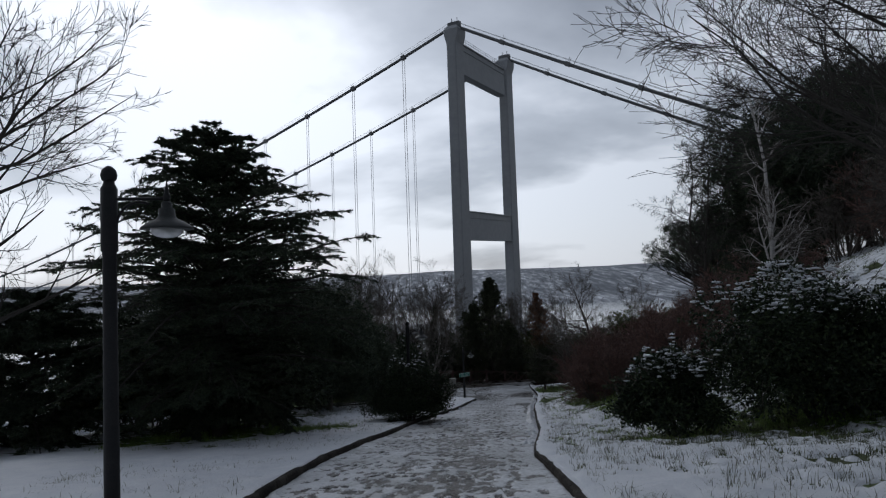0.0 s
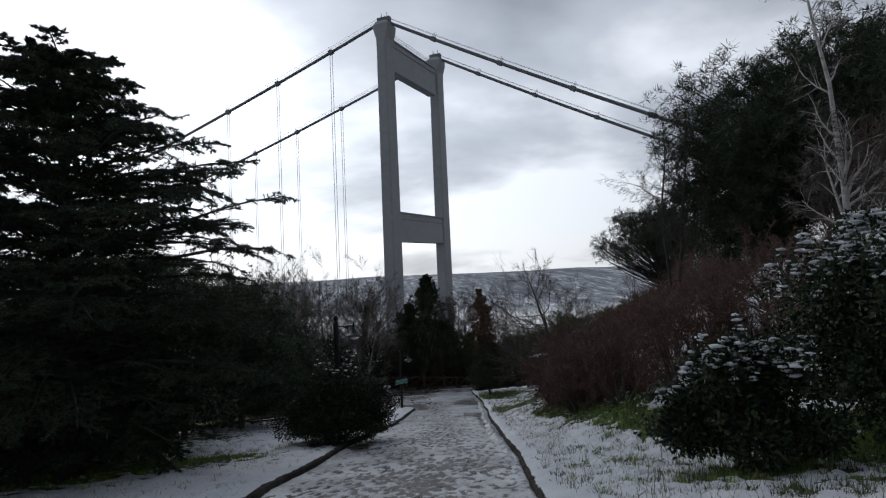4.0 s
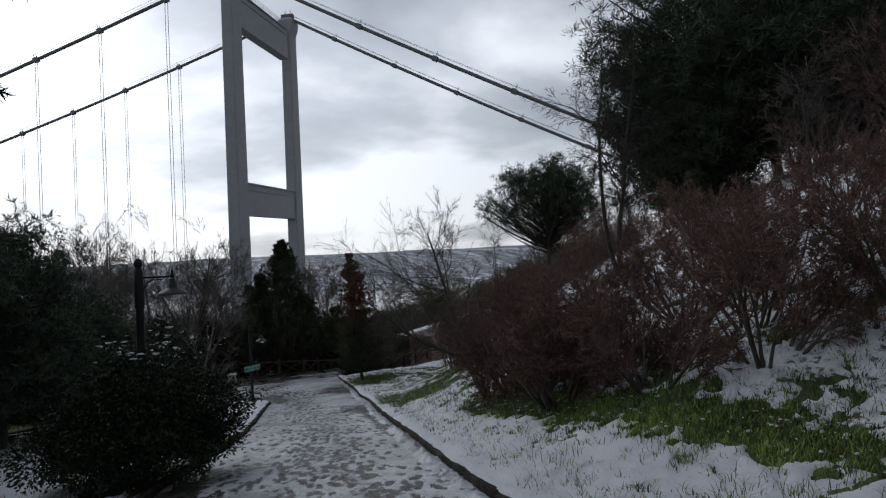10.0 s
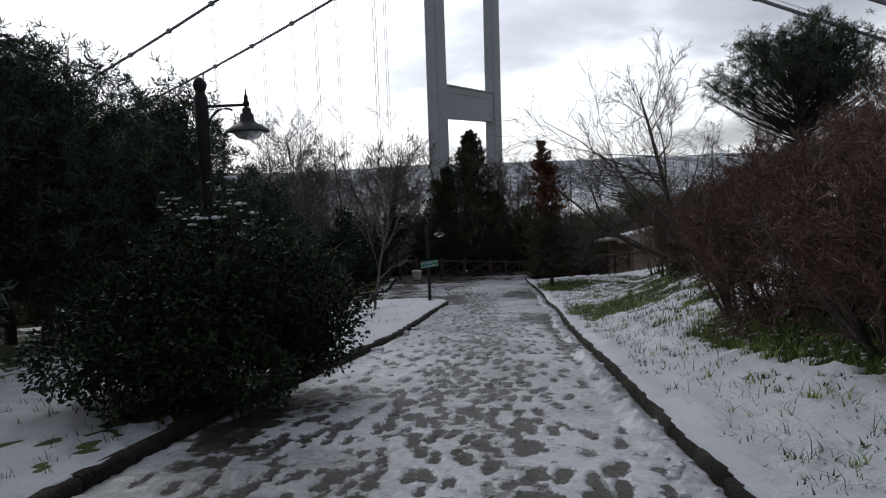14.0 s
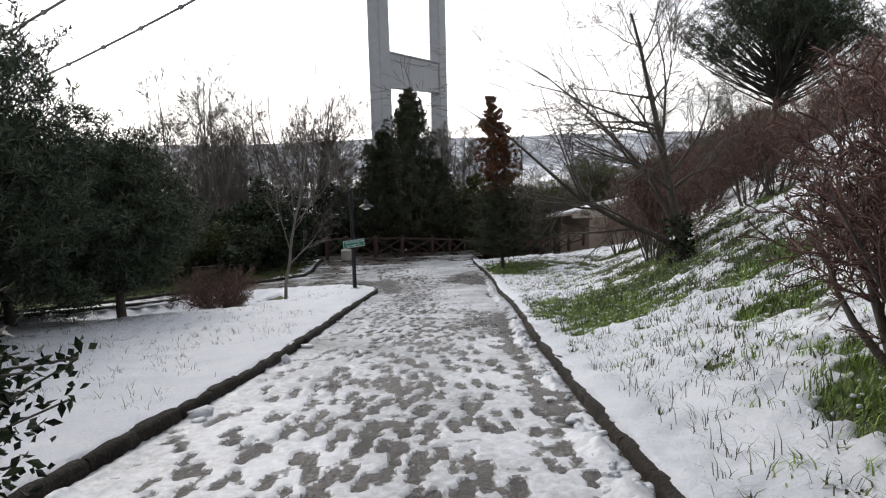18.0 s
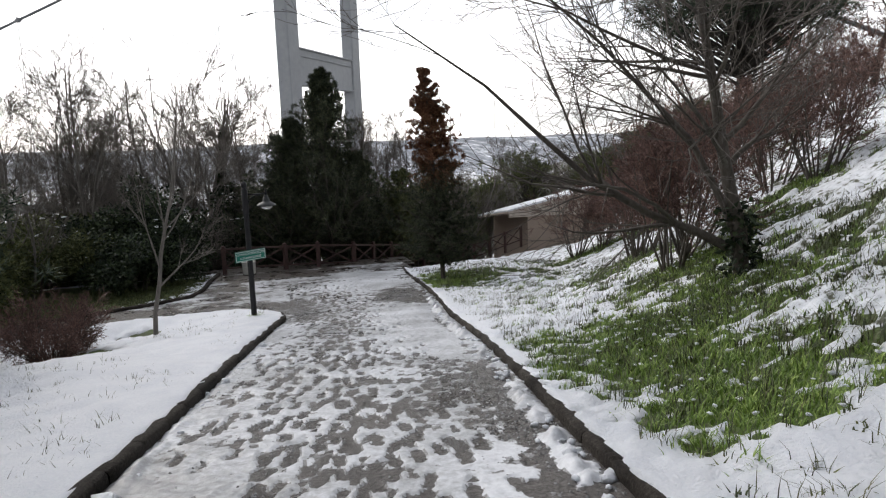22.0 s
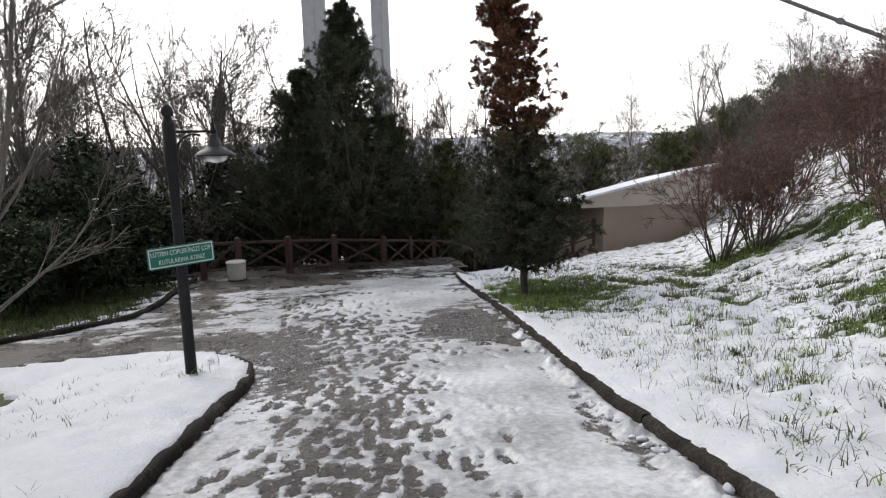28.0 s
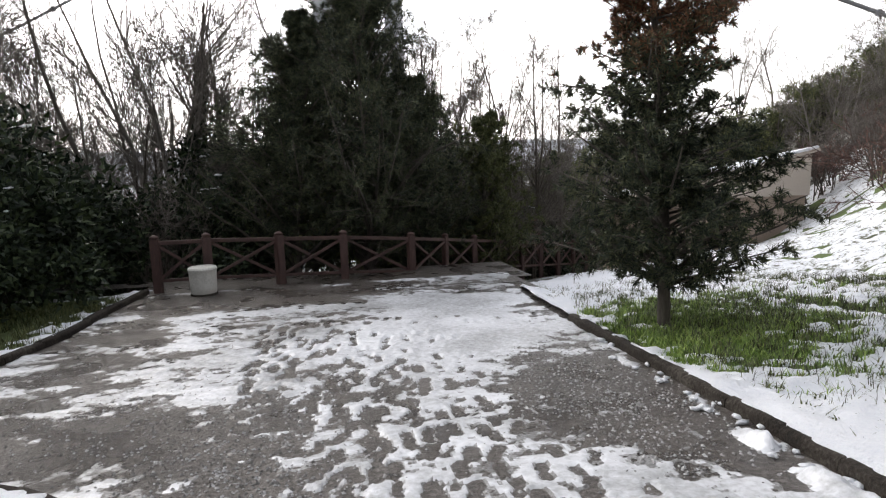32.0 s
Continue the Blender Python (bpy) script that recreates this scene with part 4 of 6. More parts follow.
def bare_tree(name, place, label, height, seed, trunk_mat=BARK, twig_mat=GREYTWIG, lean=4, count=1, radius=0.14, limbs=11, lo=0.3, spread=48, reach=0.62, twigs=(6, 6, 4), lift=0.05, droop=0.0, group="", wander=0.12, root=0.1, category="tree", fine=0.004, ivy=0, climb=0.85, apart=True, limb_mat=None, long=1.0, toward=None, pull=None, arms=()):
    """A leafless tree: trunks, limbs and three orders of twigs."""
    rng = np.random.default_rng(seed)
    limb_mat = limb_mat or trunk_mat
    P0, R0 = stems(count, height, lean, radius, 9, rng, 0.07, 0.02, root)
    if toward is not None:
        a = radians(toward) - math.atan2(P0[0, -1, 1] - P0[0, 0, 1], P0[0, -1, 0] - P0[0, 0, 0])
        P0 = P0 @ np.array([[math.cos(a), math.sin(a), 0], [-math.sin(a), math.cos(a), 0], [0, 0, 1]])
    P1, R1 = sprout(P0, R0, limbs, lo, 0.97, spread, reach, 7, rng, wander, lift, slope=0.5, taper=0.55)
    if pull:
        s = np.linspace(0, 1, P1.shape[1])[None, :, None] ** 1.6
        P1 = P1 + np.array(pull) * s * np.linalg.norm(P1[:, -1:] - P1[:, :1], axis=2, keepdims=True)
    for mid, tip, r in arms:
        s = np.linspace(0, 1, P1.shape[1])[:, None]
        a = np.array([(0, 0, 0.25)]) * (1 - s) ** 2 + 2 * s * (1 - s) * np.array(mid) + s * s * np.array(tip)
        a[1:] += rng.normal(0, 0.06, a[1:].shape)
        P1 = np.concatenate([P1, a[None]])
        R1 = np.concatenate([R1, r * np.linspace(1, 0.1, len(a))[None]])
    P2, R2 = sprout(P1, R1, twigs[0], 0.2, 1.0, 42 / long, 0.6 * long, 6 if apart else 4, rng, wander, lift - droop, taper=0.55, slope=0.35)
    P3, R3 = sprout(P2, R2, twigs[1], 0.15, 1.0, 36 / long, 0.65 * long, 4 if apart else 2, rng, wander * 1.2, lift - droop * 1.5, taper=0.6, slope=0.3)
    P4, R4 = sprout(P3, R3, twigs[2], 0.15, 1.0, 34 / long, 0.7 * long, 3 if apart else 2, rng, wander * 1.2, lift - droop * 2, taper=0.7, end=0.5, slope=0.25)
    tree = thing(name, place, label, category, group)
    for i in range(count):
        v, f = tubes(P0[i:i + 1], R0[i:i + 1], 9)
        part("trunk", fast_mesh("trunk", v, f, trunk_mat), trunk_mat, tree)
    if apart:
        for i in range(len(P1)):
            v, f = tubes(P1[i:i + 1], R1[i:i + 1], 6)
            part("limb", fast_mesh("limb", v, f, limb_mat), limb_mat, tree)
        v, f = tubes(P2, np.maximum(R2, fine), 5)
    else:
        v, f = join_arrays([tubes(P1, R1, 4), tubes(P2, np.maximum(R2, fine), 3)])
    part("branchwork", fast_mesh("branchwork", v, f, limb_mat), limb_mat, tree)
    if apart:
        v, f = join_arrays([tubes(P3, np.maximum(R3, fine), 3), tubes(P4, np.maximum(R4, fine * 0.75), 3)])
    else:
        v, f = tubes(P3, np.maximum(R3, fine), 3)
        tv, tf = blades(P4[:, 0], unit(P4[:, -1] - P4[:, 0]), np.linalg.norm(P4[:, -1] - P4[:, 0], axis=1), fine * 0.9, rng)
        v, f = join_arrays([(v, np.concatenate([f[:, [0, 1, 2]], f[:, [0, 2, 3]]])), (tv, tf)])
    part("crown", fast_mesh("crown", v, f, twig_mat), twig_mat, tree)
    if ivy:
        pos, d = along(np.concatenate([P0] * 6), ivy // 6 // count, rng, 0.0, climb)
        out = unit(rng.normal(size=pos.shape) * np.array([1, 1, 0.4]))
        v, f = leaf_quads(pos + out * rng.uniform(0.06, 0.24, (len(pos), 1)), unit(out + rng.normal(size=pos.shape) * 0.6), 0.11 * rng.uniform(0.6, 1.3, len(pos)), 0.035, rng)
        part("ivy", fast_mesh("ivy", v, f, LEAF, False), LEAF, tree, "dark ivy climbing the trunk")
    return tree


def conifer(name, place, label, height, seed, width, needle_mat, trunk_mat=BARK, branches=90, base=0.08, profile=1.0, droop=0.0, tuft=0.11, per_twig=9, twigs=9, angle=82, radius=0.16, flat=0.35, top_mat=None, twig_len=0.34, blade_w=0.012, top_share=0.5, sub=0, end_lift=0.0, ragged=0.6):
    """An evergreen: trunk, whorled branches, side twigs and needle tufts. width: half spread at the widest."""
    rng = np.random.default_rng(seed)
    P0, R0 = stems(1, height, 1.5, radius, 12, rng, 0.015, 0.0, 0.0, 0.08)
    P0 *= height / P0[0, -1, 2]
    t = np.sort(rng.uniform(base, 0.985, branches))
    az = np.arange(branches) * 2.4 + rng.normal(0, 0.35, branches)
    L = width * np.clip((1 - t) / (1 - base), 0.03, 1) ** profile * rng.uniform(ragged, 1.15, branches) + 0.12
    i = np.minimum((t * 11).astype(int), 10)
    start = P0[0, i] + (P0[0, i + 1] - P0[0, i]) * (t * 11 - i)[:, None]
    a = np.radians(angle) * rng.uniform(0.88, 1.12, branches)
    d = np.stack([np.cos(az) * np.sin(a), np.sin(az) * np.sin(a), np.cos(a)], 1)
    K = 7
    P1 = np.empty((branches, K, 3))
    P1[:, 0] = start
    for k in range(1, K):
        d = unit(d + 0.07 * rng.normal(size=d.shape) + np.array([0, 0, -droop + end_lift * k / K]))
        P1[:, k] = P1[:, k - 1] + d * (L / (K - 1))[:, None]
    R1 = np.maximum(0.012 * L[:, None] + 0.006, 0.006) * np.linspace(1, 0.25, K)[None]
    P2, R2 = sprout(P1, R1, twigs, 0.12, 1.0, 52, twig_len, 4, rng, 0.1, -droop * 0.7, slope=0.5)
    P2[:, :, 2] = P2[:, :1, 2] + (P2[:, :, 2] - P2[:, :1, 2]) * flat
    if sub:
        P3, R3 = sprout(P2, R2, sub, 0.15, 1.0, 48, 0.5, 3, rng, 0.1, -droop * 0.5, slope=0.4)
        carriers = [P2, P3]
    else:
        carriers = [P2]
    tree = thing(name, place, label, "tree")
    v, f = tubes(P0, R0, 9)
    part("trunk", fast_mesh("trunk", v, f, trunk_mat), trunk_mat, tree)
    v, f = join_arrays([tubes(P1, R1, 5), tubes(P2, np.maximum(R2, 0.004), 3)])
    part("branchwork", fast_mesh("branchwork", v, f, trunk_mat), trunk_mat, tree)
    pos, dirs = zip(*[along(c, per_twig, rng, 0.05, 1.0) for c in carriers])
    pos, dirs = np.concatenate(pos), np.concatenate(dirs)
    nd = unit(dirs * 0.8 + rng.normal(size=dirs.shape) * 0.55)
    ln = tuft * rng.uniform(0.6, 1.3, len(pos))
    cut = height * (1 - top_share) * rng.uniform(0.85, 1.15, len(pos))
    groups = [(pos[:, 2] < cut, needle_mat), (pos[:, 2] >= cut, top_mat)] if top_mat else [(np.ones(len(pos), bool), needle_mat)]
    for m, mat in groups:
        if m.any():
            v, f = blades(pos[m], nd[m], ln[m], blade_w, rng)
            part("crown", fast_mesh("crown", v, f, mat, False), mat, tree, "reddish brown upper foliage" if mat is RUST else "")
    return tree


def spray(P, R, per, lo, hi, angle, length, K, rng, droop=0.03, slope=0.5, level=0.85):
    """Side shoots that fork left and right in the flat of their branch."""
    N, KP, _ = P.shape
    t = np.sort(rng.uniform(lo, hi, (N, per)), axis=1)
    q = t * (KP - 1)
    i = np.minimum(q.astype(int), KP - 2)
    f = (q - i)[..., None]
    n = np.arange(N)[:, None]
    base = P[n, i] * (1 - f) + P[n, i + 1] * f
    tang = unit(P[n, i + 1] - P[n, i])
    side = unit(np.cross(tang, np.array([0, 0, 1.0]))) * np.where(np.arange(per) % 2, 1, -1)[None, :, None]
    side = unit(side + rng.normal(size=side.shape) * (1 - level))
    a = np.radians(angle) * rng.uniform(0.7, 1.25, (N, per))[..., None]
    d = (np.cos(a) * tang + np.sin(a) * side).reshape(-1, 3)
    whole = np.linalg.norm(np.diff(P, axis=1), axis=2).sum(1)[:, None]
    L = (length * whole * (1 - slope * t) * rng.uniform(0.55, 1.1, (N, per))).ravel()
    out = np.empty((len(L), K, 3))
    out[:, 0] = base.reshape(-1, 3)
    for k in range(1, K):
        d = unit(d + 0.08 * rng.normal(size=d.shape) + np.array([0, 0, -droop * k / K]))
        out[:, k] = out[:, k - 1] + d * (L / (K - 1))[:, None]
    rad = (R[n, i] * 0.5).reshape(-1)
    return out, np.maximum(rad[:, None] * np.linspace(1, 0.3, K)[None], 0.003)


def cedar(name, place, label, height, seed, width, tiers=20, per=6, needle=0.10, blade=0.010, dense=18, mat=NEEDLE):
    """A cedar: a straight trunk and flat, layered shelves of branches with fine drooping ends."""
    rng = np.random.default_rng(seed)
    P0, R0 = stems(1, height, 1.0, 0.026 * height, 12, rng, 0.012, 0.0, 0.0, 0.08)
    P0 *= height / P0[0, -1, 2]
    P0[:, :, :2] *= 0.15
    t = np.repeat(np.linspace(0.07, 0.975, tiers) + rng.normal(0, 0.008, tiers), per)
    n = len(t)
    t = np.clip(t + rng.normal(0, 0.008, n), 0.02, 0.985)
    az = np.tile(np.arange(per) * 2 * math.pi / per, tiers) + np.repeat(rng.uniform(0, 6.3, tiers), per) + rng.normal(0, 0.22, n)
    L = width * np.interp(t, [0, 0.1, 0.2, 0.36, 0.55, 0.68, 0.8, 0.88, 0.95, 1], [0.34, 0.5, 0.74, 0.97, 0.86, 0.70, 0.52, 0.38, 0.24, 0.08]) * rng.uniform(0.62, 1.03, n)
    q = t * 11
    i = np.minimum(q.astype(int), 10)
    K = 9
    P1 = np.empty((n, K, 3))
    P1[:, 0] = P0[0, i] + (P0[0, i + 1] - P0[0, i]) * (q - i)[:, None]
    el = np.radians(np.interp(t, [0, 0.3, 0.7, 1], [0, 14, 25, 20]) + rng.normal(0, 5, n))
    d = np.stack([np.cos(az) * np.cos(el), np.sin(az) * np.cos(el), np.sin(el)], 1)
    for k in range(1, K):
        d = unit(d + 0.05 * rng.normal(size=d.shape) + np.array([0, 0, -0.075 * (k / K + 0.35)]))
        P1[:, k] = P1[:, k - 1] + d * (L / (K - 1))[:, None]
    R1 = (0.011 * L[:, None] + 0.008) * np.linspace(1, 0.25, K)[None]
    P2, R2 = spray(P1, R1, 23, 0.12, 1.0, 50, 0.30, 5, rng, 0.12, 0.5)
    P3, R3 = spray(P2, R2, 8, 0.1, 1.0, 42, 0.40, 4, rng, 0.2, 0.5)
    tree = thing(name, place, label, "tree")
    v, f = tubes(P0, R0, 10)
    part("trunk", fast_mesh("trunk", v, f, DARKBARK), DARKBARK, tree)
    v, f = join_arrays([tubes(P1, R1, 5), tubes(P2, R2, 3)])
    part("branchwork", fast_mesh("branchwork", v, f, DARKBARK), DARKBARK, tree)
    pos, dirs = zip(along(P3, dense, rng, 0.0, 1.0), along(P2, dense * 2, rng, 0.1, 1.0), along(P1, dense * 3, rng, 0.3, 1.0))
    pos, dirs = np.concatenate(pos), np.concatenate(dirs)
    nd = unit(dirs * 0.9 + rng.normal(size=dirs.shape) * 0.5 + np.array([0, 0, 0.15]))
    v, f = blades(pos, nd, needle * rng.uniform(0.6, 1.25, len(pos)), blade, rng)
    part("crown", fast_mesh("crown", v, f, mat, False), mat, tree)
    return tree


def umbrella_pine(name, place, label, height, seed, width, depth=0.5, mat=NEEDLE, clumps=150, per=150, needle=0.2, clump=0.5, blade=0.014, skirt=0.0, off=(0, 0)):
    """A pine: trunk, limbs, and tufts of needles set over a domed crown. depth: the crown's share of the height."""
    rng = np.random.default_rng(seed)
    P0, R0 = stems(1, height * 0.9, 4, 0.018 * height + 0.05, 9, rng, 0.05, 0.0, 0.0, 0.25)
    top = P0[0, -1]
    half = height * depth / 2
    mid = np.array([top[0] + off[0], top[1] + off[1], height - half])
    u = unit(rng.normal(size=(clumps, 3)))
    u[:, 2] = np.where(u[:, 2] < -0.55 - skirt, np.abs(u[:, 2]), u[:, 2])
    lump = 1 + 0.16 * np.sin(u[:, 0] * 5 + seed) * np.cos(u[:, 1] * 4.3 + seed)
    c = mid + u * np.array([width, width, half]) * (rng.uniform(0.5, 1.0, clumps) * lump)[:, None]
    # limbs bend from the trunk to the tufts
    s = np.clip((c[:, 2] - half * 0.45) / height, 0.25, 0.98) * 8
    i = np.minimum(s.astype(int), 7)
    a = P0[0, i] + (P0[0, i + 1] - P0[0, i]) * (s - i)[:, None]
    t = np.linspace(0, 1, 6)[None, :, None]
    bend = (a + c) / 2 + np.array([0, 0, -0.10]) * np.linalg.norm(c - a, axis=1)[:, None] + rng.normal(size=c.shape) * 0.15
    P1 = (1 - t) ** 2 * a[:, None] + 2 * t * (1 - t) * bend[:, None] + t * t * c[:, None]
    R1 = (0.008 + 0.009 * np.linalg.norm(c - a, axis=1))[:, None] * np.linspace(1, 0.3, 6)[None]
    P2, R2 = sprout(P1, R1, 3, 0.4, 1.0, 45, 0.35, 3, rng, 0.14, 0.06)
    tree = thing(name, place, label, "tree")
    v, f = tubes(P0, R0, 9)
    part("trunk", fast_mesh("trunk", v, f, BARK), BARK, tree)
    v, f = join_arrays([tubes(P1, R1, 4), tubes(P2, np.maximum(R2, 0.006), 3)])
    part("branchwork", fast_mesh("branchwork", v, f, DARKBARK), DARKBARK, tree)
    sub = np.repeat(c, 5, 0) + rng.normal(size=(clumps * 5, 3)) * clump * np.array([0.6, 0.6, 0.4])
    sub = np.concatenate([sub, P2[:, -1]])
    k = max(6, per * clumps // len(sub))
    n = len(sub) * k
    out = unit(rng.normal(size=(n, 3)) + np.array([0, 0, 0.5]))
    pos = np.repeat(sub, k, 0) + out * rng.uniform(0, clump * 0.32, (n, 1))
    v, f = blades(pos, unit(out + rng.normal(size=(n, 3)) * 0.35), needle * rng.uniform(0.7, 1.3, n), blade, rng)
    part("crown", fast_mesh("crown", v, f, mat, False), mat, tree)
    return tree


def leafy_bush(name, place, label, seed, size, leaves, mat=LEAF, leaf=0.09, snow=60, stems_n=16, lumps=26, category="bush", group="", simple=False, shoots=0, pad=(0.035, 0.11), crest=0.16):
    """A dense evergreen bush: stems, leaf clusters over lumpy mounds, and pads of snow on top. size: half width, half depth, height."""
    rng = np.random.default_rng(seed)
    sx, sy, sz = size
    bush = thing(name, place, label, category, group)
    P0, R0 = stems(stems_n, sz * 0.75, 38, 0.028, 6, rng, 0.1, 0.05, 0.18)
    P1, R1 = sprout(P0, R0, 7, 0.25, 1.0, 42, 0.5, 5, rng, 0.14, 0.05)
    for P in (P0, P1):
        P[:, :, 0] *= sx / sz
        P[:, :, 1] *= sy / sz
    v, f = join_arrays([tubes(P0, R0, 5), tubes(P1, R1, 4)])
    part("stemwork", fast_mesh("stemwork", v, f, BARK), BARK, bush)
    az, el = rng.uniform(0, 2 * math.pi, lumps), np.arcsin(rng.uniform(0.0, 1.0, lumps))
    rr = rng.uniform(0.45, 0.92, lumps)
    rr = rr * (1 + 0.2 * np.sin(az * 3 + seed))
    c = np.stack([np.cos(az) * np.cos(el) * rr * sx, np.sin(az) * np.cos(el) * rr * sy, 0.26 * sz + np.sin(el) * rr * sz * 0.72], 1)
    cr = rng.uniform(0.26, 0.42, lumps) * min(sx, sy, sz)
    pick = rng.integers(0, lumps, leaves)
    out = unit(rng.normal(size=(leaves, 3)) + np.array([0, 0, 0.15]))
    pos = c[pick] + out * (cr[pick] * rng.uniform(0.3, 1.08, leaves) ** 0.6)[:, None]
    pos[:, 2] = np.maximum(pos[:, 2], 0.12 + rng.uniform(0, 0.25, leaves))
    nd = unit(out + rng.normal(size=out.shape) * 0.7)
    if shoots:
        # loose shoots stick out of the mass
        g = rng.integers(0, lumps, shoots)
        way = unit((c[g] - np.array([0, 0, 0.3 * sz])) / np.array([sx, sy, sz]) + rng.normal(size=(shoots, 3)) * 0.4)
        far = rng.uniform(0.08, 0.42, (shoots, 1))
        tip = c[g] + way * (cr[g][:, None] + far)
        tip[:, 2] = np.maximum(tip[:, 2], 0.15)
        line = c[g][:, None] + (tip - c[g])[:, None] * np.linspace(0, 1, 4)[None, :, None]
        sv, sf = tubes(line, np.full(line.shape[:2], 0.006), 3)
        tagged(part("loose_growth", fast_mesh("loose_growth", sv, sf, BARK), BARK, bush), kind="stuff")
        more, mdir = along(line, 26, rng, 0.35, 1.0)
        more = more + rng.normal(size=more.shape) * 0.035
        pos, nd = np.concatenate([pos, more]), np.concatenate([nd, unit(mdir * 0.5 + rng.normal(size=more.shape) * 0.7)])
        leaves = len(pos)
    shape = blades if simple else leaf_quads
    v, f = shape(pos, nd, leaf * rng.uniform(0.6, 1.3, leaves), leaf * 0.26, rng)
    part("foliage", fast_mesh("foliage", v, f, mat, False), mat, bush)
    if snow:
        top = pos[np.argsort(-(pos[:, 2] + rng.normal(0, crest * sz, leaves)))[: snow * 3]]
        top = top[rng.permutation(len(top))[:snow]]
        tagged(part("snow_cover", snow_lumps(top, rng, pad[0], pad[1], 0.35), SNOW, bush, "small pads of snow"), kind="stuff")
    return bush


def snow_lumps(centres, rng, small, large, flat):
    """Many little rounded lumps in one mesh."""
    bm = bmesh.new()
    bmesh.ops.create_icosphere(bm, subdivisions=1, radius=1)
    V = np.array([v.co[:] for v in bm.verts])
    F = np.array([[v.index for v in f.verts] for f in bm.faces])
    bm.free()
    pieces = []
    for c in centres:
        s = rng.uniform(small, large) * np.array([rng.uniform(0.7, 1.4), rng.uniform(0.7, 1.4), flat * rng.uniform(0.7, 1.2)])
        pieces.append((c + V * s * rng.uniform(0.6, 1.3, (len(V), 1)), F))
    v, f = join_arrays(pieces)
    return fast_mesh("snow_lumps", v, f, SNOW)


def twig_shrub(name, place, label, height, seed, mat=TWIG, count=9, lean=30, radius=0.03, limbs=7, twigs=(7, 6), group="bare shrubs on the slope", lo=0.25, reach=0.6, fine=0.0045):
    """A leafless shrub of many upright stems and a haze of twigs."""
    rng = np.random.default_rng(seed)
    P0, R0 = stems(count, height * 0.85, lean, radius, 7, rng, 0.09, 0.05, 0.16)
    P1, R1 = sprout(P0, R0, limbs, lo, 1.0, 40, reach, 6, rng, 0.14, 0.05, slope=0.4)
    P2, R2 = sprout(P1, R1, twigs[0], 0.15, 1.0, 42, 0.6, 4, rng, 0.18, 0.02, taper=0.6, slope=0.3)
    P3, R3 = sprout(P2, R2, twigs[1], 0.1, 1.0, 45, 0.6, 2, rng, 0.18, 0.02, taper=0.7, end=0.5, slope=0.2)
    shrub = thing(name, place, label, "shrub", group)
    for i in range(count):
        v, f = tubes(P0[i:i + 1], R0[i:i + 1], 6)
        part("stem", fast_mesh("stem", v, f, BARK), BARK, shrub)
    v, f = join_arrays([tubes(P1, R1, 4), tubes(P2, np.maximum(R2, fine), 3)])
    tv, tf = blades(P3[:, 0], unit(P3[:, -1] - P3[:, 0]), np.linalg.norm(P3[:, -1] - P3[:, 0], axis=1), fine * 0.9, rng)
    v, f = join_arrays([(v, np.concatenate([f[:, [0, 1, 2]], f[:, [0, 2, 3]]])), (tv, tf)])
    part("twigwork", fast_mesh("twigwork", v, f, mat), mat, shrub)
    return shrub


def spots(n, box, rng, ok):
    """n random places in a rectangle (x0, x1, y0, y1) that pass a test."""
    out = np.empty((0, 2))
    while len(out) < n:
        p = np.stack([rng.uniform(box[0], box[1], 4 * n), rng.uniform(box[2], box[3], 4 * n)], 1)
        out = np.concatenate([out, p[ok(p[:, 0], p[:, 1])]])
    return out[:n]


def grass_blades(name, pts, low, high, per, spread, mat, label, seed, bend=0.5, width=0.006):
    rng = np.random.default_rng(seed)
    n = len(pts) * per
    xy = np.repeat(pts, per, 0) + rng.normal(0, spread, (n, 2))
    z = land(xy[:, 0], xy[:, 1])
    az = rng.uniform(0, 2 * math.pi, n)
    d0 = unit(np.stack([np.cos(az) * 0.35, np.sin(az) * 0.35, np.ones(n)], 1))
    L = rng.uniform(low, high, n)[:, None]
    side = np.stack([-np.sin(az), np.cos(az), np.zeros(n)], 1) * width
    a = np.column_stack([xy, z - 0.02])
    b = a + d0 * L * 0.55
    c = b + unit(d0 + np.stack([np.cos(az), np.sin(az), np.full(n, -0.2)], 1) * bend * rng.uniform(0.3, 1.6, (n, 1))) * L * 0.5
    V = np.stack([a - side, a + side, b + side * 0.7, b - side * 0.7, c], 1).reshape(-1, 3)
    o = np.arange(n)[:, None] * 5
    F = np.concatenate([o + [0, 1, 2], o + [0, 2, 3], o + [3, 2, 4]])
    ob = new(name, fast_mesh(name, V, F, mat, False))
    return tagged(ob, label, "grass", kind="stuff")

# ---- park furniture ----
def bar_bm(a, b, r, sides=8):
    v, f = tubes(np.array([[a, b]], float), np.full((1, 2), r), sides)
    bm = bmesh.new()
    vs = [bm.verts.new(p) for p in v]
    for q in f:
        bm.faces.new([vs[i] for i in q]).smooth = True
    bm.faces.new(vs[:sides][::-1])
    bm.faces.new(vs[-sides:])
    bmesh.ops.recalc_face_normals(bm, faces=bm.faces[:])
    return bm


def arc_bm(points, r, sides=8):
    P = np.array([points], float)
    v, f = tubes(P, np.full(P.shape[:2], r), sides)
    return fast_mesh("arc", v, f, IRON)


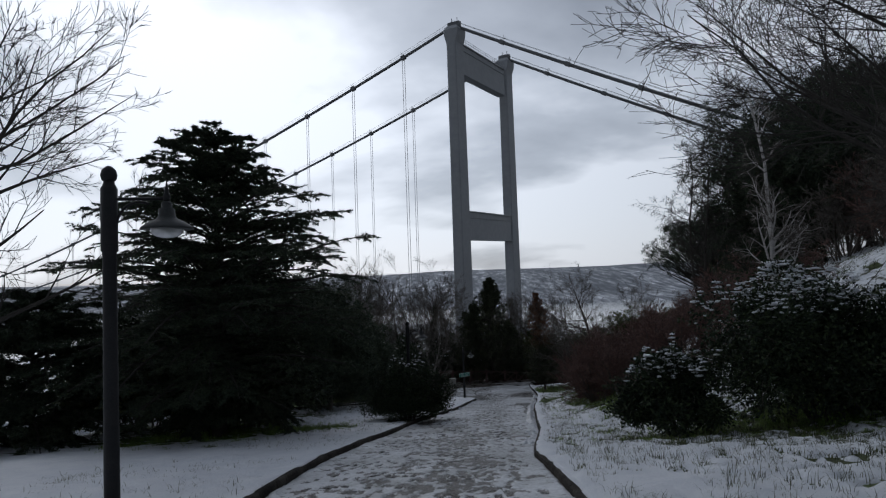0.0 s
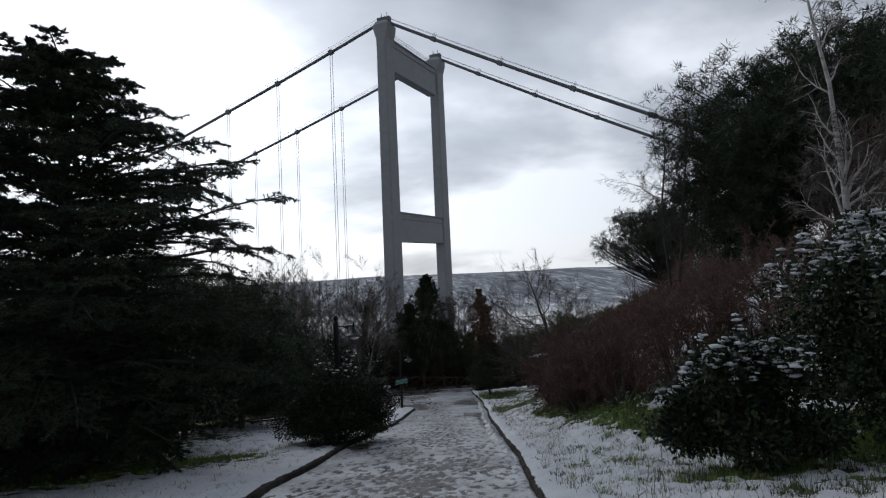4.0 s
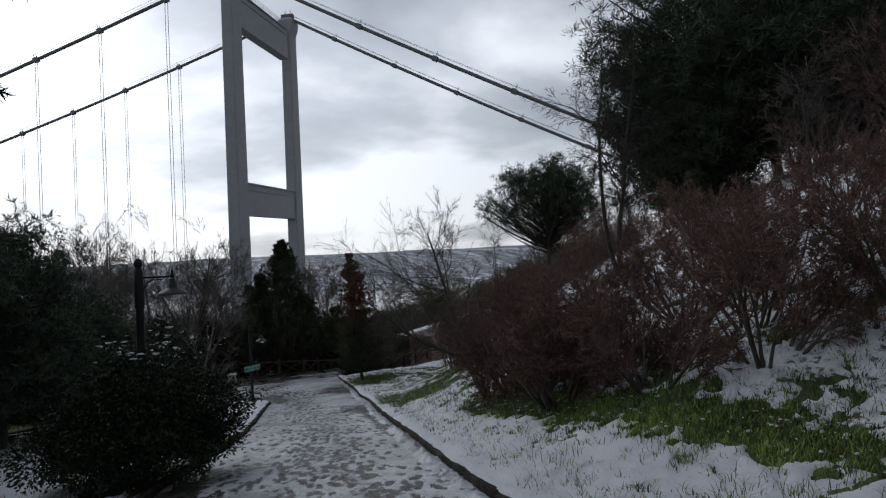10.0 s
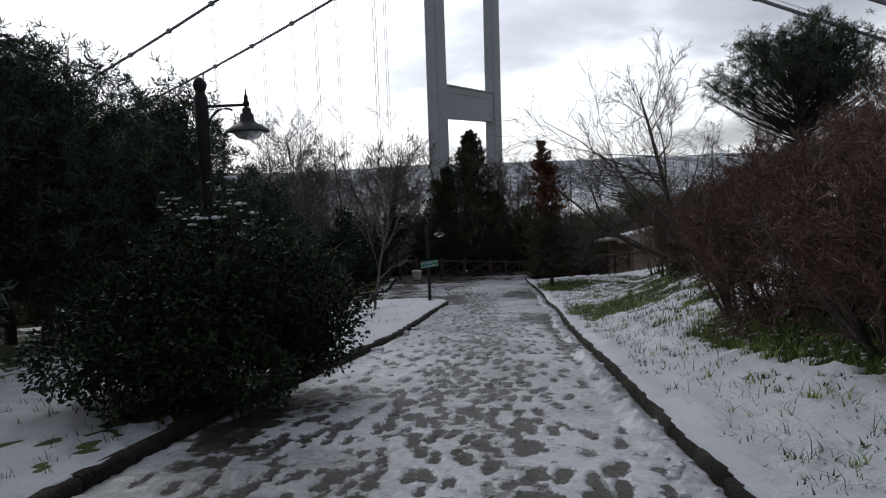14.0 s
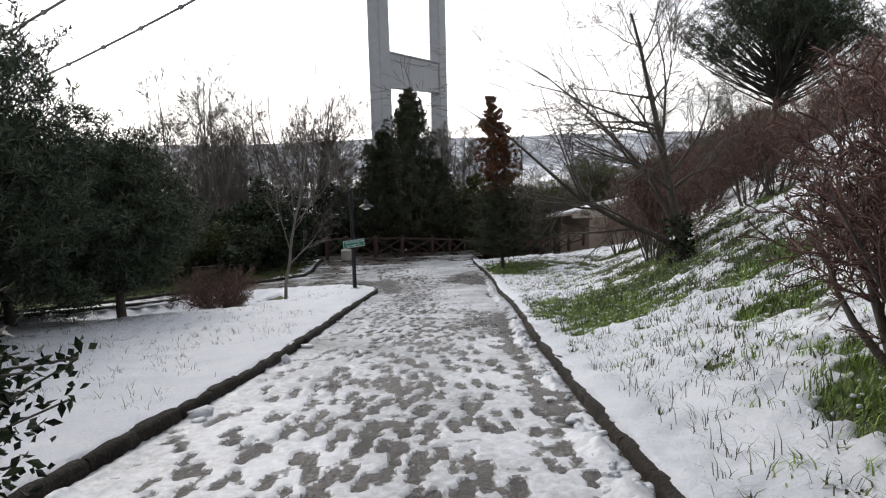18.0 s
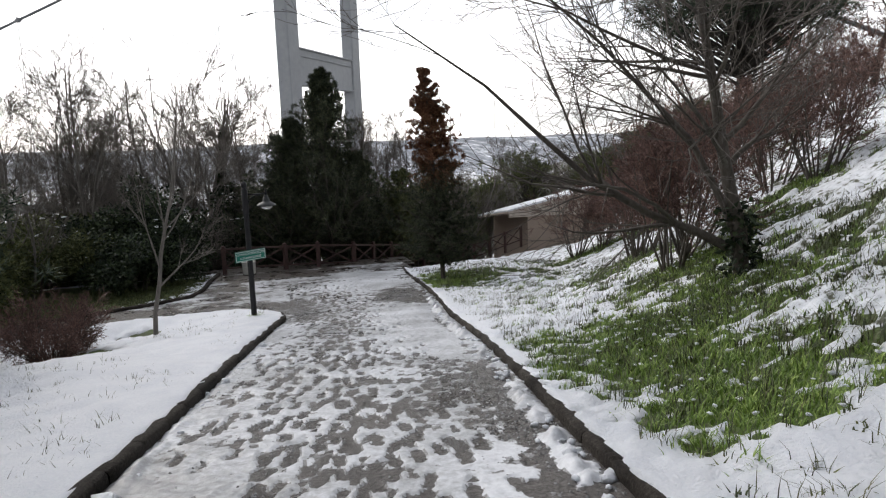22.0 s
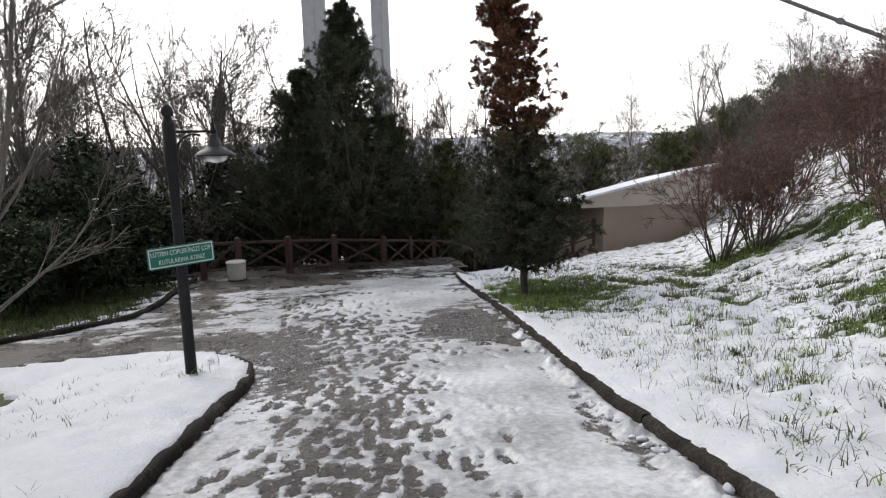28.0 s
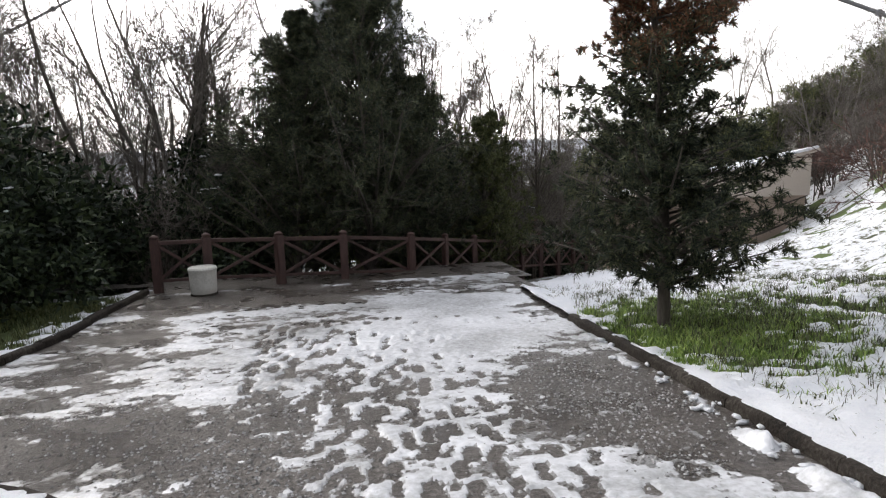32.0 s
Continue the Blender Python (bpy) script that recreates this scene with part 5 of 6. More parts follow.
def lamp_post(place, rz, label, height=3.3, reach=0.5):
    lamp = thing("street_lamp", place, label, "lamp", "park lamps", rz=rz)
    h = height
    part("post", lathe_bm([(0.068, -0.3), (0.068, 0.05), (0.065, h * 0.3), (0.06, h * 0.66), (0.06, h * 0.78), (0.072, h * 0.785), (0.072, h - 0.16), (0.065, h - 0.15), (0.05, h - 0.12), (0.045, h - 0.09)], 20), IRON, lamp)
    part("finial", lathe_bm([(0.03, h - 0.10), (0.06, h - 0.085), (0.072, h - 0.04), (0.06, h + 0.01), (0.03, h + 0.04), (0.008, h + 0.05)], 16), IRON, lamp)
    arm_z = h - 0.26
    arm = part("arm", bar_bm((0.05, 0, arm_z), (reach, 0, arm_z), 0.016), IRON, lamp)
    pts = [(0.06 + 0.20 * (1 - math.cos(t)), 0, arm_z - 0.26 + 0.23 * math.sin(t)) for t in np.linspace(0, math.pi / 2, 9)] + [(0.31, 0, arm_z - 0.035), (0.34, 0, arm_z - 0.05)]
    part("scroll_brace", arc_bm(pts, 0.013), IRON, arm)
    part("hanger_finial", lathe_bm([(0.012, arm_z - 0.03), (0.030, arm_z - 0.02), (0.034, arm_z + 0.02), (0.018, arm_z + 0.05), (0.022, arm_z + 0.08), (0.010, arm_z + 0.11), (0.004, arm_z + 0.17)], 14, (reach, 0, 0)), IRON, lamp)
    shade = part("shade", lathe_bm([(0.035, arm_z - 0.03), (0.05, arm_z - 0.05), (0.045, arm_z - 0.085), (0.07, arm_z - 0.10), (0.075, arm_z - 0.165), (0.095, arm_z - 0.19), (0.16, arm_z - 0.22), (0.222, arm_z - 0.265), (0.235, arm_z - 0.285), (0.224, arm_z - 0.288), (0.12, arm_z - 0.25)], 28, (reach, 0, 0)), SHADE, lamp, "wide bell-shaped metal shade")
    part("glass_bowl", lathe_bm([(0.14, arm_z - 0.268), (0.146, arm_z - 0.29), (0.135, arm_z - 0.325), (0.10, arm_z - 0.352), (0.05, arm_z - 0.366), (0.01, arm_z - 0.37)], 24, (reach, 0, 0)), BOWL, shade, "clouded glass bowl")
    return lamp


def text_mesh(name, words, size, mat):
    cu = bpy.data.curves.new(name, "FONT")
    cu.body, cu.size, cu.align_x, cu.align_y, cu.extrude = words, size, "CENTER", "CENTER", 0.0015
    ob = bpy.data.objects.new(name, cu)
    scene.collection.objects.link(ob)
    me = bpy.data.meshes.new_from_object(ob.evaluated_get(bpy.context.evaluated_depsgraph_get()))
    bpy.data.objects.remove(ob)
    me.materials.clear()
    me.materials.append(mat)
    return me


def litter_sign(place, rz, tilt):
    """A green enamel plate with white lettering, fixed to the lamp post."""
    sign = thing("park_sign", place, "green enamel sign with white lettering on a lamp post", "sign", rz=rz)
    sign.rotation_euler = (0, radians(tilt), radians(rz))
    w, h = 0.76, 0.25
    part("plate", box_bm(w, 0.014, h, (0, 0, 0), 0.004), SIGN, sign)
    for sx, sz, at in ((w - 0.03, 0.012, (0, -0.009, h / 2 - 0.02)), (w - 0.03, 0.012, (0, -0.009, -h / 2 + 0.02)), (0.012, h - 0.052, (-w / 2 + 0.02, -0.009, 0)), (0.012, h - 0.052, (w / 2 - 0.02, -0.009, 0))):
        part("border", box_bm(sx, 0.003, sz, at), WHITE, sign)
    for words, z in (("LÜTFEN ÇÖPLERİNİZİ ÇÖP", 0.046), ("KUTULARINA ATINIZ", -0.05)):
        t = part("lettering", text_mesh("lettering", words, 0.067, WHITE), WHITE, sign, "white painted capital letters")
        t.matrix_basis = pose(0, -0.0095, z, 90, 0, 0) @ Matrix.Diagonal((0.82, 1.12, 1, 1))
    for z in (0.06, -0.06):
        part("bracket", box_bm(0.17, 0.05, 0.025, (0, 0.035, z), 0.004), IRON, sign)


def rubbish_bin(place):
    b = thing("rubbish_bin", place, "stained off-white drum bin standing by the fence", "bin", scale=1.12)
    part("drum", lathe_bm([(0.20, 0), (0.215, 0.01), (0.225, 0.2), (0.23, 0.40), (0.235, 0.44), (0.235, 0.50), (0.225, 0.505), (0.20, 0.5), (0.195, 0.1)], 28), BINCON, b)
    part("rim_band", lathe_bm([(0.236, 0.45), (0.246, 0.455), (0.246, 0.485), (0.236, 0.49)], 28), BINCON, b)
    part("dirt_ring", lathe_bm([(0.217, 0.005), (0.226, 0.01), (0.226, 0.045), (0.219, 0.05)], 28), KERB, b)


# posts: x, y, ground
FENCE = [(-0.55, 51.5, -7.0), (0.43, 51.55, -7.0), (1.85, 51.7, -7.06), (3.2, 51.9, -7.12)]
FENCE += [(4.77 + 1.023 * k, 52.59 + 1.085 * k, -7.32 - 0.222 * k) for k in range(9)]
FENCE += [(12.96 + 0.85 * k, 61.27 - 0.42 * k, -9.1 + 0.36 * k) for k in range(1, 4)]


def timber_fence():
    fence = thing("timber_fence", (0, 0, 0), "red-brown stained timber fence with crossed braces", "fence")
    for i, (x, y, z) in enumerate(FENCE):
        w = 0.17 if i < 5 else 0.14
        part("post", box_bm(w, w, 1.32, (x, y, z + 0.36), 0.02, Matrix.Rotation(0.3 * (i % 3), 4, "Z")), WOOD, fence)
        if i < 14:
            part("post_cap", lathe_bm([(0.05, 0), (0.09, 0.01), (0.09, 0.03), (0.03, 0.07)], 10, (x, y, z + 1.02)), WOOD, fence)
    for a, b in zip(FENCE, FENCE[1:]):
        a, b = Vector(a), Vector(b)
        d = b - a
        mid, m = (a + b) / 2, d.to_track_quat("X", "Z").to_matrix().to_4x4()
        part("top_rail", box_bm(d.length, 0.075, 0.075, mid + Vector((0, 0, 0.93)), 0.012, m), WOOD, fence)
        part("bottom_rail", box_bm(d.length - 0.14, 0.06, 0.06, mid + Vector((0, 0, 0.16)), 0.01, m), WOOD, fence)
        for s in (0, 1):
            lo, hi = a + d * 0.06 + Vector((0, 0, 0.2)), b - d * 0.06 + Vector((0, 0, 0.88))
            if s:
                lo, hi = a + d * 0.06 + Vector((0, 0, 0.88)), b - d * 0.06 + Vector((0, 0, 0.2))
            n = (hi - lo)
            off = Vector((-d.y, d.x, 0)).normalized() * (0.03 if s else -0.03)
            part("cross_brace", box_bm(n.length, 0.05, 0.06, (lo + hi) / 2 + off, 0.008, n.to_track_quat("X", "Z").to_matrix().to_4x4()), WOOD, fence)


def park_building():
    """A low tan building with a pale overhanging pitched roof, half sunk in the slope."""
    b = thing("park_building", (14.95, 59.4, -8.5), "low tan plastered building with a snowy pitched roof", "building", rz=-1)
    # local x runs from the low end of the roof to the high end, local y into the building
    L, D, lo, hi = 6.05, 6.5, 2.25, 3.5
    bm = bmesh.new()
    v = [bm.verts.new(p) for p in ((0.75, 0, -1.6), (L, 0, -1.6), (L, 0, hi), (0.75, 0, lo + 0.16), (0.75, D, -1.6), (L, D, -1.6), (L, D, hi - 1.0), (0.75, D, lo - 0.84))]
    for q in ((0, 1, 2, 3), (5, 4, 7, 6), (4, 0, 3, 7), (1, 5, 6, 2), (3, 2, 6, 7), (4, 5, 1, 0)):
        bm.faces.new([v[i] for i in q])
    part("wall", bm, PLASTER, b)
    tilt = Matrix.Rotation(-math.atan2(hi - lo, L), 4, "Y")
    # the gable wall above the band stands proud under the roof
    bm = bmesh.new()
    v = [bm.verts.new((x, y, z)) for y in (-0.22, 0.02) for x, z in ((-0.45, lo - 0.15), (L, lo - 0.15), (L, hi + 0.12), (-0.45, lo + 0.12))]
    for q in ((0, 1, 2, 3), (7, 6, 5, 4), (0, 4, 5, 1), (3, 2, 6, 7), (0, 3, 7, 4), (1, 5, 6, 2)):
        bm.faces.new([v[i] for i in q])
    part("gable_band", bm, PALEPLASTER, b, "paler plaster gable standing proud of the wall")
    tilt = tilt @ Matrix.Rotation(radians(-8.0), 4, "X")
    fall = D / 2 * math.tan(radians(8.0))
    part("roof_slab", box_bm(L + 1.0, D + 0.5, 0.12, (L / 2 - 0.05, D / 2 - 0.1, (lo + hi) / 2 + 0.2 - fall), 0.02, tilt), PALEPLASTER, b, "pale painted roof slab")
    part("roof_snow", box_bm(L + 0.96, D + 0.44, 0.11, (L / 2 - 0.05, D / 2 - 0.1, (lo + hi) / 2 + 0.315 - fall), 0.035, tilt), SNOW, b, "sheet of snow on the roof")
    return b


lamp_post((-3.03, 5.7, float(land(-3.03, 5.7))), 8, "black iron park lamp with a bell shade on a snowy lawn", 3.4)
lamp_post((-1.38, 22.7, float(land(-1.38, 22.7))), -8, "black iron park lamp with a bell shade rising from a bush", 3.4)
lamp_post((1.06, 40.55, float(land(1.06, 40.55)) - 0.06), 10, "black iron park lamp carrying a green sign on a snowy island", 3.3, 0.48)
litter_sign((1.09, 40.46, -4.645), 28, -2.0)
rubbish_bin((0.42, 50.95, float(path_z(50.95)) - 0.01))
timber_fence()
park_building()

# ---- trees and shrubs ----
cedar("cedar", on_land(-7.0, 19.4), "broad dark cedar with layered shelves of needles over a snowy lawn", 9.4, 11, 5.6, tiers=31, per=8, dense=15, needle=0.085, blade=0.0105)
cedar("cedar", on_land(-12.8, 19.5), "second dark cedar crowding the lawn's edge", 4.6, 10, 4.8, tiers=15, per=8, dense=10, needle=0.13, blade=0.016)
conifer("cypress", on_land(3.95, 54.9), "dense dark green cypress behind the timber fence", 9.1, 12, 4.1, DARKCYPRESS, branches=250, base=0.03, profile=0.85, tuft=0.16, per_twig=12, twigs=13, sub=5, angle=46, flat=0.9, blade_w=0.0075, twig_len=0.46, ragged=0.22)
conifer("cypress", on_land(2.0, 55.0), "dense dark green cypress beside a taller one", 6.9, 13, 3.4, DARKCYPRESS, branches=170, base=0.03, profile=0.8, tuft=0.16, per_twig=11, twigs=13, sub=5, angle=46, flat=0.9, blade_w=0.0075, twig_len=0.48, ragged=0.22)
conifer("cypress", on_land(5.6, 55.6), "lower dark cypress closing the group behind the fence", 5.4, 23, 2.5, DARKCYPRESS, branches=150, base=0.03, profile=0.65, tuft=0.15, per_twig=9, twigs=11, sub=4, angle=46, flat=0.9, blade_w=0.009, twig_len=0.42, ragged=0.4)
conifer("cypress", on_land(6.95, 45.2), "slim conifer with rust-brown top standing in green grass", 6.9, 14, 1.5, DARKCYPRESS, branches=230, base=0.085, profile=0.72, tuft=0.085, per_twig=15, twigs=12, sub=4, angle=66, flat=0.65, top_mat=RUST, top_share=0.5, ragged=0.4, trunk_mat=BARK, blade_w=0.0075, twig_len=0.36, radius=0.085)
conifer("cypress", on_land(7.6, 56.4), "olive green conifer behind the fence", 5.0, 18, 2.0, OLIVE, branches=100, base=0.08, profile=0.5, tuft=0.15, per_twig=9, twigs=9, sub=4, angle=50, flat=1.0, blade_w=0.012, twig_len=0.36)
umbrella_pine("stone_pine", on_land(19.7, 47.0), "rounded stone pine on the slope", 8.6, 15, 4.1, depth=0.58, clumps=290, per=230, needle=0.2, clump=0.62, blade=0.013)
umbrella_pine("stone_pine", on_land(18.9, 27.7), "large dark pine spreading over the slope", 7.9, 16, 6.6, depth=0.95, clumps=560, per=380, needle=0.24, clump=0.9, blade=0.016, skirt=0.4)
umbrella_pine("stone_pine", on_land(15.7, 29.6), "dark pine with low boughs in front of a larger one", 6.4, 24, 3.2, depth=0.97, clumps=240, per=330, needle=0.24, clump=0.75, blade=0.016, skirt=0.5)
bare_tree("bare_tree", on_land(24.5, 45.5), "bare brown tree higher up the slope", 6.5, 17, BARK, TWIG, lean=6, limbs=14, radius=0.14, reach=0.55, twigs=(6, 5, 4), fine=0.007)
umbrella_pine("stone_pine", on_land(26.0, 35.0), "dark pine at the top of the slope", 11, 19, 6.0, depth=0.7, clumps=240, per=150, blade=0.02)
for i, (x, y, h, w) in enumerate(((-9.2, 31.0, 7.2, 3.0), (-6.2, 33.0, 6.5, 2.5), (-4.5, 36.2, 4.6, 1.6), (-12.4, 33.0, 8.0, 3.4), (-7.5, 37.0, 5.4, 2.4), (-10.5, 26.5, 6.0, 2.9), (-7.6, 29.8, 6.4, 2.5))):
    umbrella_pine("young_pine", on_land(x, y), "bushy dark young pine beyond the lawn", h, 20 + i, w, depth=0.97, clumps=260, per=300, needle=0.17, clump=0.6, blade=0.014, skirt=0.3, mat=YOUNGPINE)
bare_tree("birch", on_land(7.5, 13.9), "white-barked birch with fine hanging twigs", 9.5, 30, BIRCH, GREYTWIG, lean=1, limbs=24, radius=0.078, lo=0.3, spread=50, reach=0.25, droop=0.1, limb_mat=BIRCH, twigs=(7, 6, 4))
bare_tree("bare_tree", on_land(7.9, 32.3), "bare spreading tree with ivy at its foot on the grass slope", 6.6, 37, BARK, GREYTWIG, lean=10, count=1, radius=0.15, limbs=14, lo=0.3, spread=60, reach=0.75, twigs=(8, 6, 4), root=0.0, ivy=420, climb=0.2, toward=190, wander=0.13, long=1.1, pull=(-0.35, -0.1, 0.0), arms=(((-1.6, 0.7, 0.9), (-4.4, 0.9, 3.4), 0.08), ((-0.4, 0.4, 2.6), (-3.6, 0.9, 4.4), 0.055)))
bare_tree("sapling", on_land(-1.2, 40.3), "slim bare sapling with forked grey limbs on the snowy island", 6.2, 32, GREYBARK, GREYTWIG, lean=3, limbs=11, radius=0.08, lo=0.2, spread=36, reach=0.62, twigs=(6, 5, 4), long=1.2, wander=0.08)
bare_tree("bare_tree", on_land(11.9, 28.6), "bare tree with tangled hanging twigs in front of a pine", 8.4, 33, DARKBARK, DARKBARK, lean=13, count=2, limbs=15, radius=0.1, reach=0.42, spread=58, droop=0.07, twigs=(9, 7, 4), toward=175, wander=0.2)
bare_tree("bare_tree", on_land(-6.9, 8.2), "bare tree with open branches at the lawn's edge", 8.5, 34, DARKBARK, DARKBARK, lean=5, limbs=16, radius=0.16, lo=0.3, reach=0.55, twigs=(6, 5, 4), toward=0, pull=(0.3, 0.0, 0.0))
bare_tree("bare_tree", on_land(6.6, 7.2), "bare tree with long dark limbs reaching over the path", 7.0, 35, DARKBARK, DARKBARK, lean=8, limbs=26, radius=0.13, lo=0.4, spread=55, reach=0.7, twigs=(9, 8, 4), toward=180, pull=(-0.25, 0.05, 0.05), wander=0.17)
leafy_bush("evergreen_bush", on_land(-1.43, 22.6), "dark evergreen bush with flecks of snow beside the kerb", 40, (1.45, 1.4, 1.62), 60000, snow=70, lumps=52, leaf=0.068, shoots=170, pad=(0.018, 0.06), crest=0.12)
leafy_bush("evergreen_bush", on_land(7.35, 12.6), "tall dark evergreen bush capped with snow", 41, (2.4, 1.8, 2.85), 52000, snow=900, lumps=60, leaf=0.09, shoots=160, pad=(0.025, 0.085), crest=0.07)
leafy_bush("evergreen_bush", on_land(4.45, 12.5), "smaller dark evergreen bush capped with snow", 42, (0.95, 0.95, 1.7), 15000, snow=260, lumps=22, shoots=70, pad=(0.025, 0.08), crest=0.09)
for i, (x, y, h) in enumerate(((4.9, 20.7, 2.1), (5.4, 18.9, 2.0), (6.2, 17.7, 2.2), (7.0, 18.7, 2.3), (7.9, 17.2, 2.4), (9.1, 18.5, 2.6), (5.9, 22.3, 2.2), (7.6, 20.8, 2.4), (5.1, 23.8, 2.1), (8.9, 21.4, 2.5), (10.7, 20.0, 2.6), (6.9, 24.5, 2.4), (8.8, 25.5, 2.6), (10.8, 23.5, 2.6))):
    twig_shrub("bare_shrub", on_land(x, y), "leafless red-brown shrub with many upright stems", h * (0.98 if x < 7.5 else 0.8), 50 + i, count=11, lean=44, radius=0.032, lo=0.28, limbs=9, twigs=(8, 11), fine=0.0055)
for i, (x, y, h) in enumerate(((8.3, 34.4, 3.1), (9.0, 35.0, 2.5), (10.0, 38.1, 2.6), (10.9, 39.9, 2.5), (12.3, 46.2, 2.9), (13.0, 45.7, 2.8), (13.9, 47.0, 3.1), (11.5, 35.8, 2.4), (11.6, 34.8, 2.4), (15.6, 45.4, 3.1), (17.4, 47.6, 3.5), (17.9, 50.2, 3.5), (16.6, 46.4, 3.3), (19.0, 47.0, 3.4), (20.5, 44.0, 3.4), (17.0, 43.5, 2.8), (15.5, 40.5, 2.6), (18.5, 41.0, 3.0), (16.5, 37.5, 2.6), (13.5, 33.5, 2.4), (16, 34.5, 2.6))):
    twig_shrub("bare_shrub", on_land(x, y), "leafless purple-brown shrub of upright stems on the snowy slope", h, 70 + i, count=15, lean=27, limbs=6, lo=0.3, twigs=(6, 11), fine=0.006, radius=0.024)
for i, (x, y, h) in enumerate(((5.35, 23.2, 1.9), (6.2, 22.9, 2.2), (5.0, 21.0, 1.75), (5.6, 19.9, 1.8))):
    twig_shrub("bare_shrub", on_land(x, y), "dense red-brown leafless shrub with layered twigs", h, 150 + i, count=24, lean=56, radius=0.022, lo=0.12, limbs=8, twigs=(7, 11), fine=0.005)
twig_shrub("bare_shrub", on_land(-3.0, 39.4), "low red-brown twiggy bush on the snowy lawn", 1.6, 90, count=70, lean=52, radius=0.014, lo=0.1, twigs=(6, 9), group="low bush", fine=0.004)

# ---- woods below the fence and on the slope ----
bare_tree("bare_tree", on_land(-1.4, 62.0), "tall bare tree with an ivy-clad trunk below the fence", 12.0, 99, BARK, GREYTWIG, lean=4, limbs=14, radius=0.2, lo=0.6, reach=0.5, spread=38, twigs=(6, 6, 4), fine=0.008, ivy=9000)
wood = [bare_tree("woodland_tree", on_land(-6.0 - i * 2.6, 63.0 + 2 * i), "tall bare grey tree in the wood below the fence", 9.0 + 0.7 * i, 100 + i, GREYBARK, GREYTWIG, lean=8, count=1 + i % 3, limbs=17 - 3 * (i % 3), radius=0.11, lo=0.22, reach=0.55, spread=40, lift=0.06, twigs=(7, 5, 5), group="bare woodland trees", fine=0.006, apart=False, long=1.15, wander=0.065) for i in range(5)]
poles = [bare_tree("woodland_tree", on_land(8.8 + i * 1.3, 58.6 + i), "slim tall bare tree behind the fence", 8.6 + 0.6 * i, 140 + i, BARK, GREYTWIG, lean=5, count=1 + i % 2, limbs=18, radius=0.075, lo=0.25, reach=0.32, spread=30, lift=0.05, twigs=(6, 5, 4), group="bare woodland trees", fine=0.005, apart=False, wander=0.065) for i in range(3)]
under = [leafy_bush("thicket", on_land(-4.5 - 3.4 * i, 52.6 - i), "dark tangled evergreen thicket under the trees", 110 + i, (2.3, 1.7, 2.6 + 0.4 * i), 9500, (LEAF, OLIVE, LEAF)[i], leaf=0.15, snow=8, lumps=34, stems_n=7, simple=True, category="thicket", group="thickets") for i in range(3)]
brush = [twig_shrub("brushwood", on_land(9.5 + 2.2 * i, 60.5 + 2 * i), "tangled grey-brown leafless brushwood thicket", 3.0 + 0.3 * i, 120 + i, GREYTWIG if i else TWIG, count=9, limbs=6, twigs=(6, 9), group="brushwood", fine=0.007) for i in range(3)]
rng_w = random.Random(4)


def clear(x, y):
    """Away from the fence and the building."""
    if 13.3 < x < 22.6 and 56.0 < y < 67.5:
        return False
    return all(math.hypot(x - p[0], y - p[1]) > 1.5 for p in FENCE) and not (7 < x < 15 and y < 57)


def scatter(protos, count, box, low, high, ok=lambda x, y: True):
    n = 0
    while n < count:
        x, y = rng_w.uniform(box[0], box[1]), rng_w.uniform(box[2], box[3])
        if ok(x, y) and clear(x, y):
            copy_thing(protos[n % len(protos)], Matrix.Translation(on_land(x, y, 0.1)) @ Matrix.Rotation(rng_w.uniform(0, 6.3), 4, "Z") @ Matrix.Scale(rng_w.uniform(low, high), 4))
            n += 1


scatter(wood, 20, (-26, -4.5, 47, 62), 0.55, 0.9, lambda x, y: x < -4.5)
scatter(wood, 26, (-36, 4, 60, 84), 0.7, 1.1)
scatter(wood, 10, (4, 30, 60, 84), 0.5, 0.75)
scatter(wood, 24, (-60, 60, 84, 130), 0.8, 1.2)
scatter(wood, 10, (16, 48, 56, 84), 0.45, 0.7)
scatter(under, 18, (-26, -3.4, 49.5, 56), 0.9, 1.3, lambda x, y: y > 50.5 or x < -8)
scatter(under, 20, (-14, 14, 56.5, 66), 0.9, 1.4, lambda x, y: not (9 < x < 20 and y < 60))
scatter(under, 12, (-26, -8.5, 38, 48), 0.8, 1.2)
scatter(under, 9, (-12, -3.0, 46.5, 51.5), 0.75, 1.05, lambda x, y: float(polygon_inside(FAR_VERGE, np.array([x]), np.array([y]))[0]) > 2.2)
scatter(brush, 9, (4.5, 9, 57.5, 60.5), 0.9, 1.3)
scatter(poles, 13, (5.5, 12.5, 56.5, 62), 0.8, 1.1, lambda x, y: not (9 < x and y < 58.5))
scatter(poles, 7, (-5, 2.5, 56.5, 61), 0.8, 1.05)
scatter(brush, 12, (6.5, 12.5, 58.5, 62), 1.0, 1.35)
scatter(under, 5, (7.5, 13, 59.5, 63), 0.8, 1.1)
scatter(wood, 7, (0.5, 9, 58, 63), 0.6, 0.85)
scatter(brush, 26, (15, 38, 57.5, 64), 0.8, 1.15)
scatter(wood, 12, (14, 36, 60, 72), 0.4, 0.6)
scatter(brush, 30, (-22, 12, 52.5, 68), 0.8, 1.2, lambda x, y: not (9 < x and y < 60) and (x < -2 or y > 54.5))
scatter(wood, 8, (5, 17, 61, 70), 0.6, 0.85)
scatter(under, 6, (-12.5, -5.5, 21.5, 24.5), 1.0, 1.4)
scatter(brush, 14, (9.5, 17, 13, 23), 0.7, 1.0)
scatter(brush, 9, (12, 18, 19, 26), 1.0, 1.3)
